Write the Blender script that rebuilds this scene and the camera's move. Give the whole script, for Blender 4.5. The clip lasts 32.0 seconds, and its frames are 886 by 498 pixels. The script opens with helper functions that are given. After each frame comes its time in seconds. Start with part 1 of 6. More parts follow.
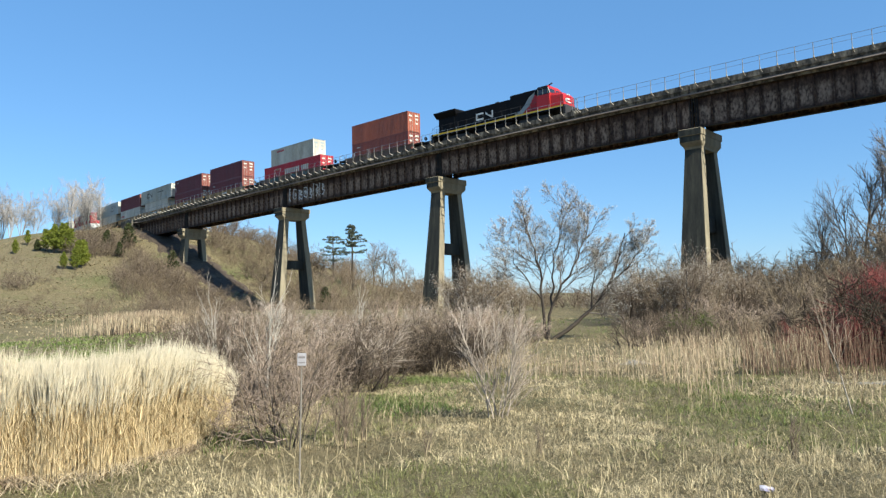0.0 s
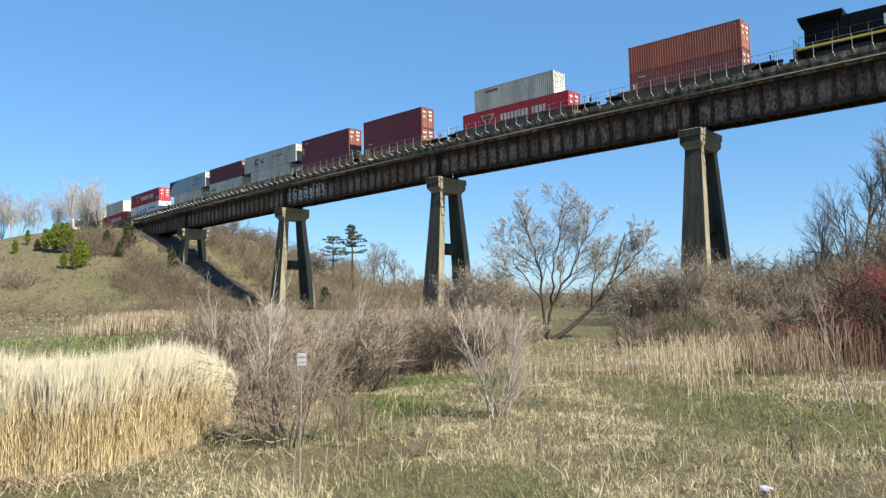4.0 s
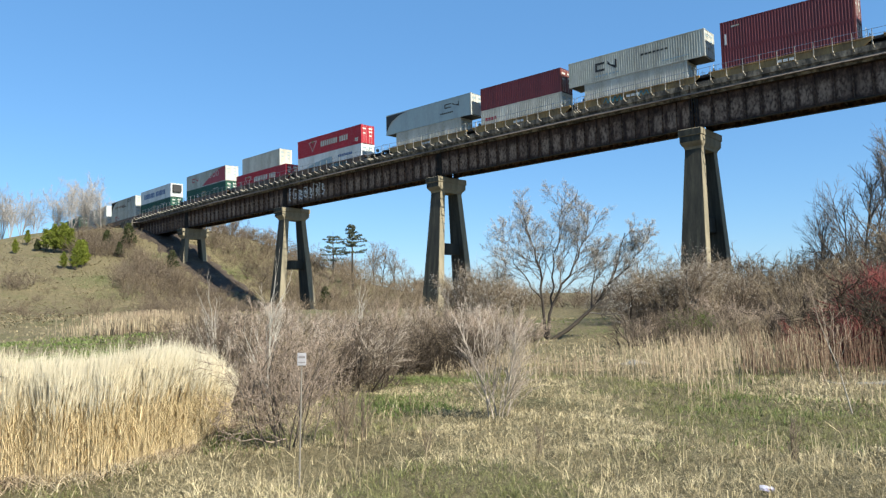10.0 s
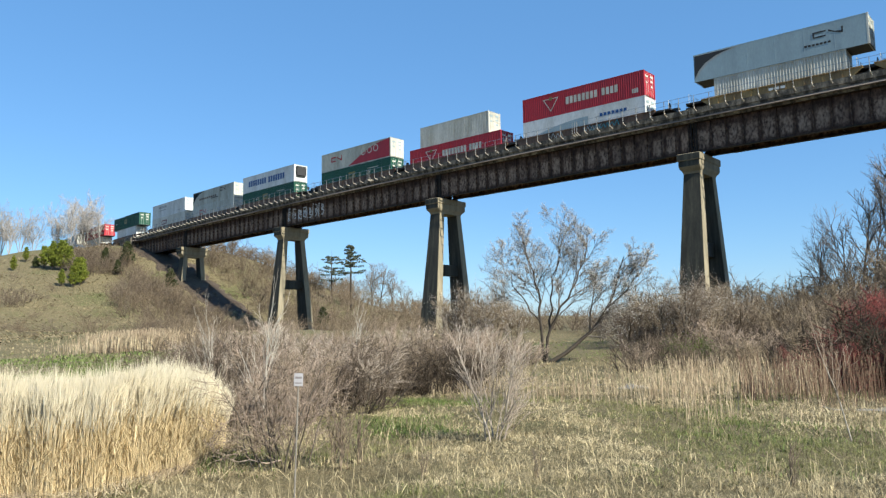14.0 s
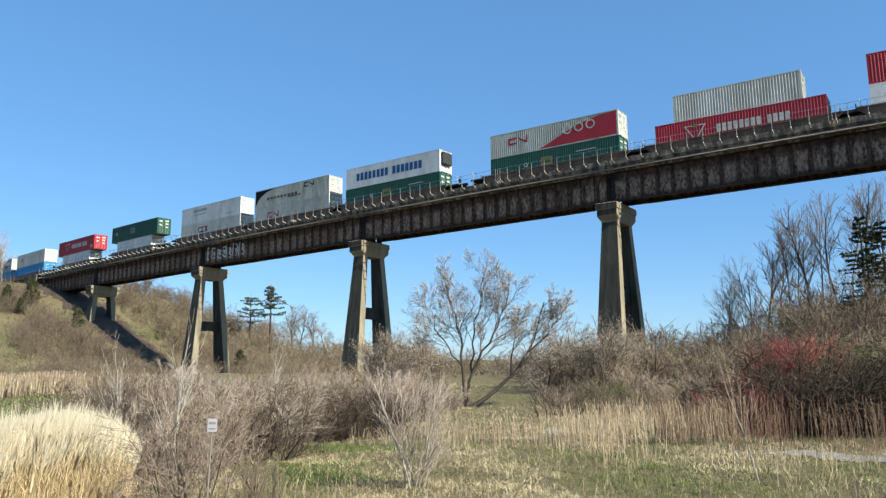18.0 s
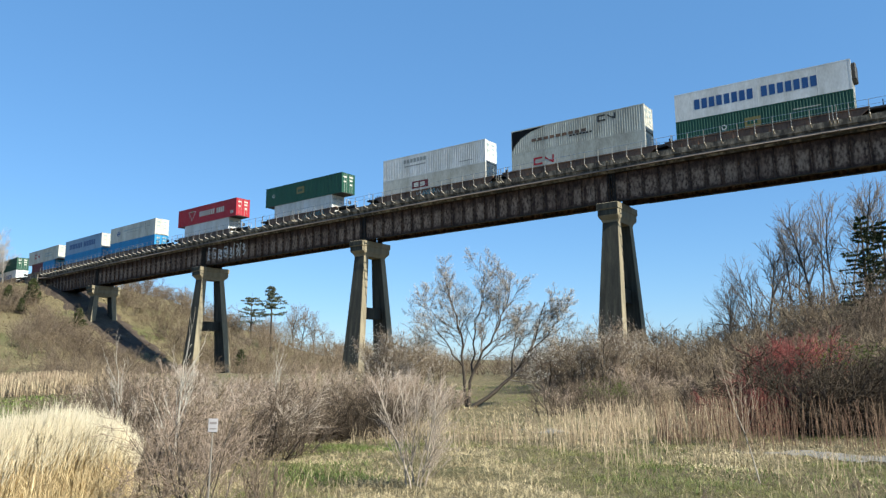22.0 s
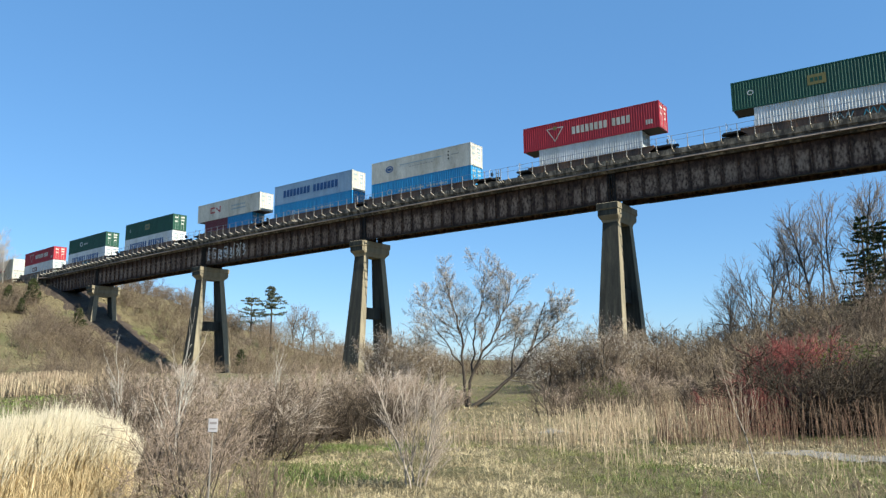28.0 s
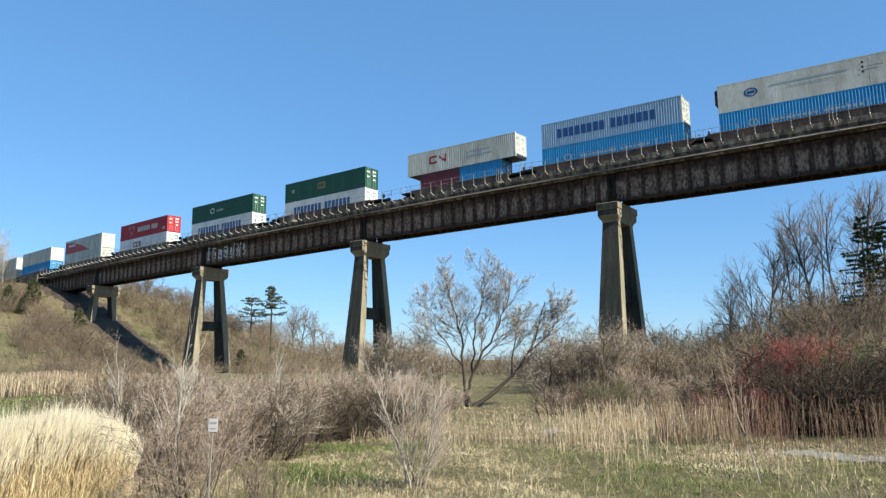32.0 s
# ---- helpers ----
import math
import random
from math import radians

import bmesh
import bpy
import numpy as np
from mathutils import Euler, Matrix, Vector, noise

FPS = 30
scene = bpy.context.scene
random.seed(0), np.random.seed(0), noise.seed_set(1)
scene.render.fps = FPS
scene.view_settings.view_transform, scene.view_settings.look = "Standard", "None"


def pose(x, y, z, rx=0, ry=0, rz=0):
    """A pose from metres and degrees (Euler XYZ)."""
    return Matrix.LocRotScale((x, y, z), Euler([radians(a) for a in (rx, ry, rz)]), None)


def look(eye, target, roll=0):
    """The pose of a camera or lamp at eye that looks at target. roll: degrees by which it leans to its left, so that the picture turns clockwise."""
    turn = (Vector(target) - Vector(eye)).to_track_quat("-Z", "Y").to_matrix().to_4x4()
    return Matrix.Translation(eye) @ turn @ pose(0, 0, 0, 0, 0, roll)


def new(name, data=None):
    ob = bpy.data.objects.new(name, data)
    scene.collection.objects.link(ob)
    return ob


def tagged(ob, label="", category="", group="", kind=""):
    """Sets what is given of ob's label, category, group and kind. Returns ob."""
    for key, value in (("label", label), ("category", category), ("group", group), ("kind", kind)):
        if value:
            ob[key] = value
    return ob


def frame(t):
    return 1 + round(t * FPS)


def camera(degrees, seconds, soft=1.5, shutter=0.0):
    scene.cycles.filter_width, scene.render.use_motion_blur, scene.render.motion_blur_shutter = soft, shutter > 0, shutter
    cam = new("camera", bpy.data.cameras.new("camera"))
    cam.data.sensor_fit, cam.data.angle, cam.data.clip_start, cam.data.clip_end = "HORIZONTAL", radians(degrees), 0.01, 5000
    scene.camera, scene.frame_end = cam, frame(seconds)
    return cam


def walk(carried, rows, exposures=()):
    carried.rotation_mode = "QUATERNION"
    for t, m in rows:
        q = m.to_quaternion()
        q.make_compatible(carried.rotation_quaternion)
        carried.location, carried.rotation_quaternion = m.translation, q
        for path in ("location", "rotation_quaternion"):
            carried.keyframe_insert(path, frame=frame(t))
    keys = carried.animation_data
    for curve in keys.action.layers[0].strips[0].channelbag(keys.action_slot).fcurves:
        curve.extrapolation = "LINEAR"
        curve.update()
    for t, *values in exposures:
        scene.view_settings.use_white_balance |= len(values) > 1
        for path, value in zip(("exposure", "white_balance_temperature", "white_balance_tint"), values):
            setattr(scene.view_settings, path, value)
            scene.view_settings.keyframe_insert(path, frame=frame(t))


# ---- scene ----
cam = camera(61.36, 32.0, soft=1.35)
EYE = Vector((0.0, 0.0, 1.6))


def aim(yaw, pitch, roll):
    """Pose of the tripod head: yaw to the right, pitch up, roll, in degrees."""
    a, b = radians(yaw), radians(pitch)
    way = Vector((math.sin(a) * math.cos(b), math.cos(a) * math.cos(b), math.sin(b)))
    return look(EYE, EYE + way, roll)


walk(cam, [
    (0.0, aim(0.0, 4.578, -1.31)),
    (10.5, aim(0.0, 4.565, -1.31)),
    (11.0, aim(-0.646, 4.463, -1.267)),
    (11.5, aim(-0.785, 4.448, -1.193)),
    (12.0, aim(-0.82, 4.483, -1.186)),
    (12.5, aim(-0.85, 4.57, -1.171)),
    (13.0, aim(-0.846, 4.597, -1.177)),
    (13.5, aim(-0.433, 5.475, -0.5)),
    (14.0, aim(0.123, 6.211, -0.695)),
    (14.5, aim(0.82, 6.959, -0.917)),
    (16.5, aim(5.818, 9.514, -0.348)),
    (17.0, aim(6.15, 9.493, -0.382)),
    (17.5, aim(6.033, 9.534, -0.439)),
    (18.0, aim(6.08, 9.465, -0.475)),
    (18.5, aim(6.017, 9.466, -0.475)),
    (32.0, aim(6.017, 9.466, -0.475)),
], [(0.0, 1.0, 6200, 4.0), (32.0, 1.0, 6200, 4.0)])

# ---- world, sun, exposure ----
SUN_AZ, SUN_EL = 135.4, 36.0      # degrees: azimuth clockwise from +y, elevation
world = bpy.data.worlds.new("sky")
scene.world = world
world.use_nodes = True
wn = world.node_tree
sky = wn.nodes.new("ShaderNodeTexSky")
sky.sky_type = "NISHITA"
sky.sun_disc = False
sky.sun_elevation = radians(SUN_EL)
sky.sun_rotation = radians(SUN_AZ)
sky.altitude = 400
sky.air_density, sky.dust_density, sky.ozone_density = 1.0, 0.5, 3.5
bgn = wn.nodes["Background"]
bgn.inputs["Strength"].default_value = 0.088
clear = wn.nodes.new("ShaderNodeHueSaturation")
clear.inputs["Saturation"].default_value = 1.1
wn.links.new(sky.outputs["Color"], clear.inputs["Color"])
even = wn.nodes.new("ShaderNodeMix")
even.data_type = "RGBA"
even.inputs["Factor"].default_value = 0.45
even.inputs["B"].default_value = (0.99, 2.36, 4.75, 1)
wn.links.new(clear.outputs["Color"], even.inputs["A"])
wn.links.new(even.outputs["Result"], bgn.inputs["Color"])
sun = new("sun", bpy.data.lights.new("sun", "SUN"))
sun.data.energy, sun.data.angle, sun.data.color = 5.0, radians(0.53), (1.0, 0.93, 0.81)
sd = Vector((math.sin(radians(SUN_AZ)) * math.cos(radians(SUN_EL)),
             math.cos(radians(SUN_AZ)) * math.cos(radians(SUN_EL)), math.sin(radians(SUN_EL))))
sun.matrix_world = look(sd * 200, (0, 0, 0))

# ---- the line of the railway: an arc, s metres along it, off metres towards the field ----
D0, PSI, KUR, GRADE = 76.1, radians(39.4), 0.000877, 0.00475
T0 = Vector((math.cos(PSI), -math.sin(PSI)))
N0 = Vector((math.sin(PSI), math.cos(PSI)))
CEN = D0 * N0 + N0 / KUR


def rail_z(s):
    return 23.42 + GRADE * (max(-330, min(120, s)) + 70)


def on_line(s, off=0.0):
    th = KUR * s
    p = D0 * N0 + T0 * math.sin(th) / KUR + N0 * (1 - math.cos(th)) / KUR
    nn = -T0 * math.sin(th) + N0 * math.cos(th)
    return p - off * nn


def heading(s):
    th = KUR * s
    t = T0 * math.cos(th) + N0 * math.sin(th)
    return math.atan2(t.y, t.x)


def line_pose(s, off=0.0, dz=0.0):
    """A pose with x along the line, y away from the field, origin at rail height + dz."""
    p = on_line(s, off)
    return Matrix.LocRotScale((p.x, p.y, rail_z(s) + dz), Euler((0, 0, heading(s))), None)


def line_coords(x, y):
    """s and off of places (numpy arrays)."""
    vx, vy = x - CEN.x, y - CEN.y
    rr = np.hypot(vx, vy)
    a = vx * T0.x + vy * T0.y
    b = -(vx * N0.x + vy * N0.y)
    return np.arctan2(a, b) / KUR, rr - 1 / KUR


# ---- mesh helpers ----
class Shape:
    """Collects faces; every face carries a material slot."""

    def __init__(self):
        self.v, self.f, self.m = [], [], []

    def quad(self, a, b, c, d, m=0):
        n = len(self.v)
        self.v += [a, b, c, d]
        self.f.append((n, n + 1, n + 2, n + 3))
        self.m.append(m)

    def poly(self, pts, m=0):
        n = len(self.v)
        self.v += pts
        self.f.append(tuple(range(n, n + len(pts))))
        self.m.append(m)

    def box(self, x0, x1, y0, y1, z0, z1, m=0, bevel=0.0):
        if bevel <= 0:
            p = [(x, y, z) for x in (x0, x1) for y in (y0, y1) for z in (z0, z1)]
            n = len(self.v)
            self.v += p
            for q in ((0, 1, 3, 2), (4, 6, 7, 5), (0, 4, 5, 1), (2, 3, 7, 6), (0, 2, 6, 4), (1, 5, 7, 3)):
                self.f.append(tuple(n + i for i in q))
                self.m.append(m)
            return
        b = bevel
        prof = [(x0 + b, y0), (x1 - b, y0), (x1, y0 + b), (x1, y1 - b), (x1 - b, y1), (x0 + b, y1), (x0, y1 - b), (x0, y0 + b)]
        ins = [(x0 + 2 * b, y0 + b), (x1 - 2 * b, y0 + b), (x1 - b, y0 + 2 * b), (x1 - b, y1 - 2 * b),
               (x1 - 2 * b, y1 - b), (x0 + 2 * b, y1 - b), (x0 + b, y1 - 2 * b), (x0 + b, y0 + 2 * b)]
        self.rings([[(x, y, z0) for x, y in ins], [(x, y, z0 + b) for x, y in prof],
                    [(x, y, z1 - b) for x, y in prof], [(x, y, z1) for x, y in ins]], m)

    def rings(self, rings, m=0, caps=True):
        k = len(rings[0])
        n = len(self.v)
        for r in rings:
            self.v += list(r)
        for i in range(len(rings) - 1):
            for j in range(k):
                a, b = n + i * k + j, n + i * k + (j + 1) % k
                self.f.append((a, b, b + k, a + k))
                self.m.append(m)
        if caps:
            self.f.append(tuple(n + j for j in reversed(range(k))))
            self.f.append(tuple(n + (len(rings) - 1) * k + j for j in range(k)))
            self.m += [m, m]

    def tube(self, pts, r0, r1=None, k=6, m=0, caps=True):
        r1 = r0 if r1 is None else r1
        rings = []
        pts = [Vector(p) for p in pts]
        for i, p in enumerate(pts):
            d = pts[min(i + 1, len(pts) - 1)] - pts[max(i - 1, 0)]
            d.normalize()
            u = d.cross(Vector((0, 0, 1)))
            if u.length < 0.05:
                u = d.cross(Vector((1, 0, 0)))
            u.normalize()
            w = u.cross(d)
            r = r0 + (r1 - r0) * i / max(1, len(pts) - 1)
            rings.append([tuple(p + r * (math.cos(2 * math.pi * j / k) * u - math.sin(2 * math.pi * j / k) * w)) for j in range(k)])
        self.rings(rings, m, caps)

    def extrude(self, prof, y0, y1, m=0):
        """A closed profile in x, z, drawn out along y."""
        n = len(self.v)
        k = len(prof)
        self.v += [(x, y0, z) for x, z in prof] + [(x, y1, z) for x, z in prof]
        for j in range(k):
            self.f.append((n + j, n + (j + 1) % k, n + k + (j + 1) % k, n + k + j))
            self.m.append(m)
        self.f.append(tuple(n + j for j in reversed(range(k))))
        self.f.append(tuple(n + k + j for j in range(k)))
        self.m += [m, m]

    def mesh(self, name, mats, smooth=False):
        me = bpy.data.meshes.new(name)
        me.from_pydata(self.v, [], self.f)
        for mt in mats:
            me.materials.append(mt)
        me.polygons.foreach_set("material_index", self.m)
        if smooth:
            me.polygons.foreach_set("use_smooth", [True] * len(self.f))
        b = bmesh.new()
        b.from_mesh(me)
        if not smooth:
            bmesh.ops.remove_doubles(b, verts=b.verts, dist=1e-5)
        bmesh.ops.recalc_face_normals(b, faces=b.faces)
        b.to_mesh(me)
        b.free()
        return me


def part(name, shape, mats, parent, label="", smooth=False):
    """Links a shape (or a ready mesh) as one mesh object under a thing or a part."""
    me = shape if isinstance(shape, bpy.types.Mesh) else shape.mesh(name, mats if isinstance(mats, (list, tuple)) else [mats], smooth)
    ob = new(name, me)
    ob.parent = parent
    if label:
        ob["label"] = label
    return ob


def thing(name, label, category, group="", kind="", m=None):
    ob = tagged(new(name), label, category, group, kind)
    if m is not None:
        ob.matrix_basis = m
    return ob


def fast_mesh(name, verts, faces, mats, smooth=False):
    """verts (n,3), faces (m,3) or (m,4) arrays."""
    me = bpy.data.meshes.new(name)
    k = faces.shape[1]
    me.vertices.add(len(verts))
    me.vertices.foreach_set("co", np.ascontiguousarray(verts, np.float32).ravel())
    me.loops.add(faces.size)
    me.loops.foreach_set("vertex_index", np.ascontiguousarray(faces, np.int32).ravel())
    me.polygons.add(len(faces))
    me.polygons.foreach_set("loop_start", np.arange(0, faces.size, k, dtype=np.int32))
    if smooth:
        me.polygons.foreach_set("use_smooth", np.ones(len(faces), bool))
    me.update(calc_edges=True)
    for mt in mats:
        me.materials.append(mt)
    return me


# ---- materials ----
def mat(name, base, rough=0.7, metal=0.0, vary=0.25, scale=2.0, fine=30.0, bump=0.15, second=None, amount=0.5,
        stretch=(1, 1, 1), second_scale=0.6, island=0.0, obj=0.0, coords="Object", sharp=0.12, spec=0.4, trans=0.0):
    """A surface with grain at two scales; second is a stain or wear colour in patches of its own."""
    mt = bpy.data.materials.new(name)
    mt.use_nodes = True
    nt = mt.node_tree
    N, L = nt.nodes, nt.links
    bs = N["Principled BSDF"]
    bs.inputs["Roughness"].default_value = rough
    bs.inputs["Metallic"].default_value = metal
    bs.inputs["Specular IOR Level"].default_value = spec
    tc = N.new("ShaderNodeTexCoord")
    mp = N.new("ShaderNodeMapping")
    mp.inputs["Scale"].default_value = stretch
    L.new(tc.outputs[coords], mp.inputs["Vector"])
    n1 = N.new("ShaderNodeTexNoise")
    n1.inputs["Scale"].default_value = scale
    n1.inputs["Detail"].default_value = 5
    n2 = N.new("ShaderNodeTexNoise")
    n2.inputs["Scale"].default_value = fine
    n2.inputs["Detail"].default_value = 3
    for n in (n1, n2):
        L.new(mp.outputs["Vector"], n.inputs["Vector"])
    add = N.new("ShaderNodeMath")
    add.operation = "ADD"
    L.new(n1.outputs["Fac"], add.inputs[0])
    L.new(n2.outputs["Fac"], add.inputs[1])
    rng = N.new("ShaderNodeMapRange")
    rng.inputs["From Min"].default_value, rng.inputs["From Max"].default_value = 0.6, 1.4
    rng.inputs["To Min"].default_value, rng.inputs["To Max"].default_value = 1 - vary, 1 + vary
    L.new(add.outputs[0], rng.inputs["Value"])
    val = rng.outputs["Result"]
    for amt, node, out in ((island, "ShaderNodeNewGeometry", "Random Per Island"), (obj, "ShaderNodeObjectInfo", "Random")):
        if amt:
            g = N.new(node)
            r2 = N.new("ShaderNodeMapRange")
            r2.inputs["To Min"].default_value, r2.inputs["To Max"].default_value = 1 - amt, 1 + amt
            L.new(g.outputs[out], r2.inputs["Value"])
            mu = N.new("ShaderNodeMath")
            mu.operation = "MULTIPLY"
            L.new(val, mu.inputs[0])
            L.new(r2.outputs["Result"], mu.inputs[1])
            val = mu.outputs[0]
    colour = None
    if second:
        n3 = N.new("ShaderNodeTexNoise")
        n3.inputs["Scale"].default_value = second_scale
        n3.inputs["Detail"].default_value = 8
        n3.inputs["Roughness"].default_value = 0.65
        L.new(mp.outputs["Vector"], n3.inputs["Vector"])
        r3 = N.new("ShaderNodeMapRange")
        r3.inputs["From Min"].default_value, r3.inputs["From Max"].default_value = 1 - amount - sharp, 1 - amount + sharp
        L.new(n3.outputs["Fac"], r3.inputs["Value"])
        mx = N.new("ShaderNodeMix")
        mx.data_type = "RGBA"
        mx.inputs["A"].default_value = (*base, 1)
        mx.inputs["B"].default_value = (*second, 1)
        L.new(r3.outputs["Result"], mx.inputs["Factor"])
        colour = mx.outputs["Result"]
    sc = N.new("ShaderNodeVectorMath")
    sc.operation = "SCALE"
    if colour:
        L.new(colour, sc.inputs[0])
    else:
        sc.inputs[0].default_value = base
    L.new(val, sc.inputs["Scale"])
    L.new(sc.outputs[0], bs.inputs["Base Color"])
    if bump:
        bp = N.new("ShaderNodeBump")
        bp.inputs["Strength"].default_value = bump
        bp.inputs["Distance"].default_value = 0.02
        L.new(add.outputs[0], bp.inputs["Height"])
        L.new(bp.outputs["Normal"], bs.inputs["Normal"])
    if trans:
        tr = N.new("ShaderNodeBsdfTranslucent")
        L.new(sc.outputs[0], tr.inputs["Color"])
        ms = N.new("ShaderNodeMixShader")
        ms.inputs[0].default_value = trans
        L.new(bs.outputs[0], ms.inputs[1])
        L.new(tr.outputs[0], ms.inputs[2])
        L.new(ms.outputs[0], N["Material Output"].inputs["Surface"])
    return mt


def girder_material():
    """Dark rusty plate with paler worn paint left in the middle of each bay."""
    mt = mat("weathered_girder", (0.034, 0.016, 0.010), 0.85, 0.0, 0.5, 1.1, 14, 0.3, (0.095, 0.056, 0.037), 0.48, (1.0, 1.0, 0.5), 2.2, sharp=0.09)
    N, L = mt.node_tree.nodes, mt.node_tree.links
    bs = N["Principled BSDF"]
    dark = bs.inputs["Base Color"].links[0].from_socket
    tc = N.new("ShaderNodeTexCoord")
    sep = N.new("ShaderNodeSeparateXYZ")
    L.new(tc.outputs["Object"], sep.inputs[0])

    def m(op, a, b=0.0, c=None):
        n = N.new("ShaderNodeMath")
        n.operation = op
        for k, q in enumerate((a, b) if c is None else (a, b, c)):
            if isinstance(q, (int, float)):
                n.inputs[k].default_value = q
            else:
                L.new(q, n.inputs[k])
        return n.outputs[0]

    def ns(scale, stretch, detail=5, rough=0.6):
        mp = N.new("ShaderNodeMapping")
        mp.inputs["Scale"].default_value = stretch
        L.new(tc.outputs["Object"], mp.inputs["Vector"])
        n = N.new("ShaderNodeTexNoise")
        n.inputs["Scale"].default_value, n.inputs["Detail"].default_value, n.inputs["Roughness"].default_value = scale, detail, rough
        L.new(mp.outputs["Vector"], n.inputs["Vector"])
        return n.outputs["Fac"]

    def step(v, lo, hi):
        n = N.new("ShaderNodeMapRange")
        n.interpolation_type = "SMOOTHSTEP"
        n.inputs["From Min"].default_value, n.inputs["From Max"].default_value = lo, hi
        L.new(v, n.inputs["Value"])
        return n.outputs["Result"]
    edge = ns(2.3, (1, 1, 1), 6, 0.7)
    wob = m("MULTIPLY", m("SUBTRACT", edge, 0.5), 0.9)
    f = m("FRACT", m("DIVIDE", m("SUBTRACT", sep.outputs["X"], 0.26), 1.604))
    bay = step(m("ADD", m("ABSOLUTE", m("SUBTRACT", f, 0.5)), m("MULTIPLY", wob, 0.5)), 0.42, 0.28)
    low = step(m("ADD", sep.outputs["Z"], wob), -3.95, -3.45)
    high = step(m("ADD", sep.outputs["Z"], m("MULTIPLY", wob, 2.0)), -1.5, -2.3)
    some = step(ns(0.16, (1, 1, 0.2), 3, 0.6), 0.30, 0.56)
    worn = step(ns(2.4, (1.6, 1, 0.8), 5, 0.6), 0.34, 0.62)
    fac = m("MULTIPLY", m("MULTIPLY", m("MULTIPLY", bay, low), m("MULTIPLY", high, some)), worn)
    mx = N.new("ShaderNodeMix")
    mx.data_type = "RGBA"
    mx.inputs["B"].default_value = (0.36, 0.25, 0.175, 1)
    L.new(dark, mx.inputs["A"])
    L.new(m("MULTIPLY", fac, 0.8), mx.inputs["Factor"])
    L.new(mx.outputs["Result"], bs.inputs["Base Color"])
    return mt


M_GIRDER = girder_material()
M_FLANGE = mat("dark_flange", (0.022, 0.019, 0.017), 0.8, 0.0, 0.4, 1.5, 20, 0.3, (0.09, 0.05, 0.03), 0.4)
M_DECK = mat("deck_concrete", (0.235, 0.20, 0.15), 0.9, 0.0, 0.5, 2.2, 18, 0.5, (0.050, 0.044, 0.036), 0.53, (1, 1, 0.45), 1.3, sharp=0.08)
M_PIER = mat("pier_concrete", (0.27, 0.225, 0.15), 0.9, 0.0, 0.3, 0.8, 16, 0.3, (0.14, 0.12, 0.078), 0.45, (1, 1, 0.12), 0.9, sharp=0.16)
# darker copy of the pier concrete: streaky stain plus painted-in shade
M_PIERSHADE = mat("runoff_stain", (0.031, 0.030, 0.023), 0.9, 0.0, 0.4, 0.8, 16, 0.3, (0.075, 0.068, 0.048), 0.42, (1.9, 1.9, 0.1), 1.1, sharp=0.16)
M_POST = mat("galvanised_post", (0.40, 0.37, 0.31), 0.6, 0.2, 0.25, 4, 40, 0.1, (0.30, 0.2, 0.12), 0.4)
M_UPRIGHT = mat("weathered_upright", (0.29, 0.275, 0.245), 0.6, 0.2, 0.25, 4, 40, 0.1, (0.18, 0.13, 0.09), 0.4)
M_RAILING = mat("blue_grey_railing", (0.17, 0.22, 0.29), 0.5, 0.3, 0.2, 3, 40, 0.05)
M_BALLAST = mat("ballast", (0.16, 0.13, 0.11), 0.95, 0.0, 0.5, 6, 30, 0.9)
M_STEEL = mat("rail_steel", (0.16, 0.11, 0.08), 0.45, 0.7, 0.3, 3, 30, 0.1)
M_GRAFF = mat("pale_graffiti", (0.62, 0.62, 0.60), 0.8, 0.0, 0.3, 1.5, 20, 0.0)


# ---- the land: one sheet round the viewer, out to the horizon ----
def ease(t):
    t = np.clip(t, 0, 1)
    return t * t * (3 - 2 * t)


def land(x, y):
    x, y = np.asarray(x, float), np.asarray(y, float)
    r = np.hypot(x, y)
    az = np.degrees(np.arctan2(x, y))
    s, d = line_coords(x, y)
    z = 1.5 * ease((r - 28) / 60)
    dp = np.clip(d, 0, 80)
    top = np.minimum(23.42 + GRADE * (np.clip(s, -330, 120) + 70) - 0.75, 24.5)
    left = ease((-s - (99 - 0.6 * dp)) / (68 + 2.0 * dp))
    z = z + (top - z) * left
    z = z - 3.5 * ease((-s - 168) / 40) * ease((d - 4) / 22)
    far = ease((-d - 8) / 75) * 0.86
    z = z - far * left * (top - 3)
    knoll = np.interp(az, [-34, -20, -14, -10, -6, -2, 3, 9], [0, 12, 9.5, 7.0, 6, 5, 3.5, 1.0]) * ease((-d - 9) / 48) * ease((420 - r) / 200)
    z = np.maximum(z, knoll * 1.0)
    bank = 6.0 * ease((r - 24) / 46) * ease((az - 25) / 10) * ease((100 - az) / 40)
    z = z + bank * (1 - left)
    right = ease((s - 12) / 40) * ease((95 - np.abs(d)) / 85)
    z = z + (top - z) * right
    # rough grass and hummocks, none under the rails
    calm = np.clip((np.abs(d) - 4) / 8, 0, 1)
    bump = (0.06 * np.sin(x * 1.9 + 1.3 * np.sin(y * 1.1)) * np.cos(y * 1.7 + x * 0.4) + 0.35 * np.sin(x * 0.23 + 2) * np.cos(y * 0.19 + 0.7) * np.clip((r - 15) / 30, 0, 1)
            + 0.9 * np.sin(x * 0.07 + y * 0.05) * np.cos(y * 0.083 - x * 0.03) * np.clip((r - 60) / 60, 0, 1))
    hills = 10 * ease((r - 350) / 900) * (0.5 + 0.5 * np.sin(az * 0.09 + 1.0))
    return z + bump * calm + hills * (1 - right)


def land_z(x, y):
    return float(land(np.array([x]), np.array([y]))[0])


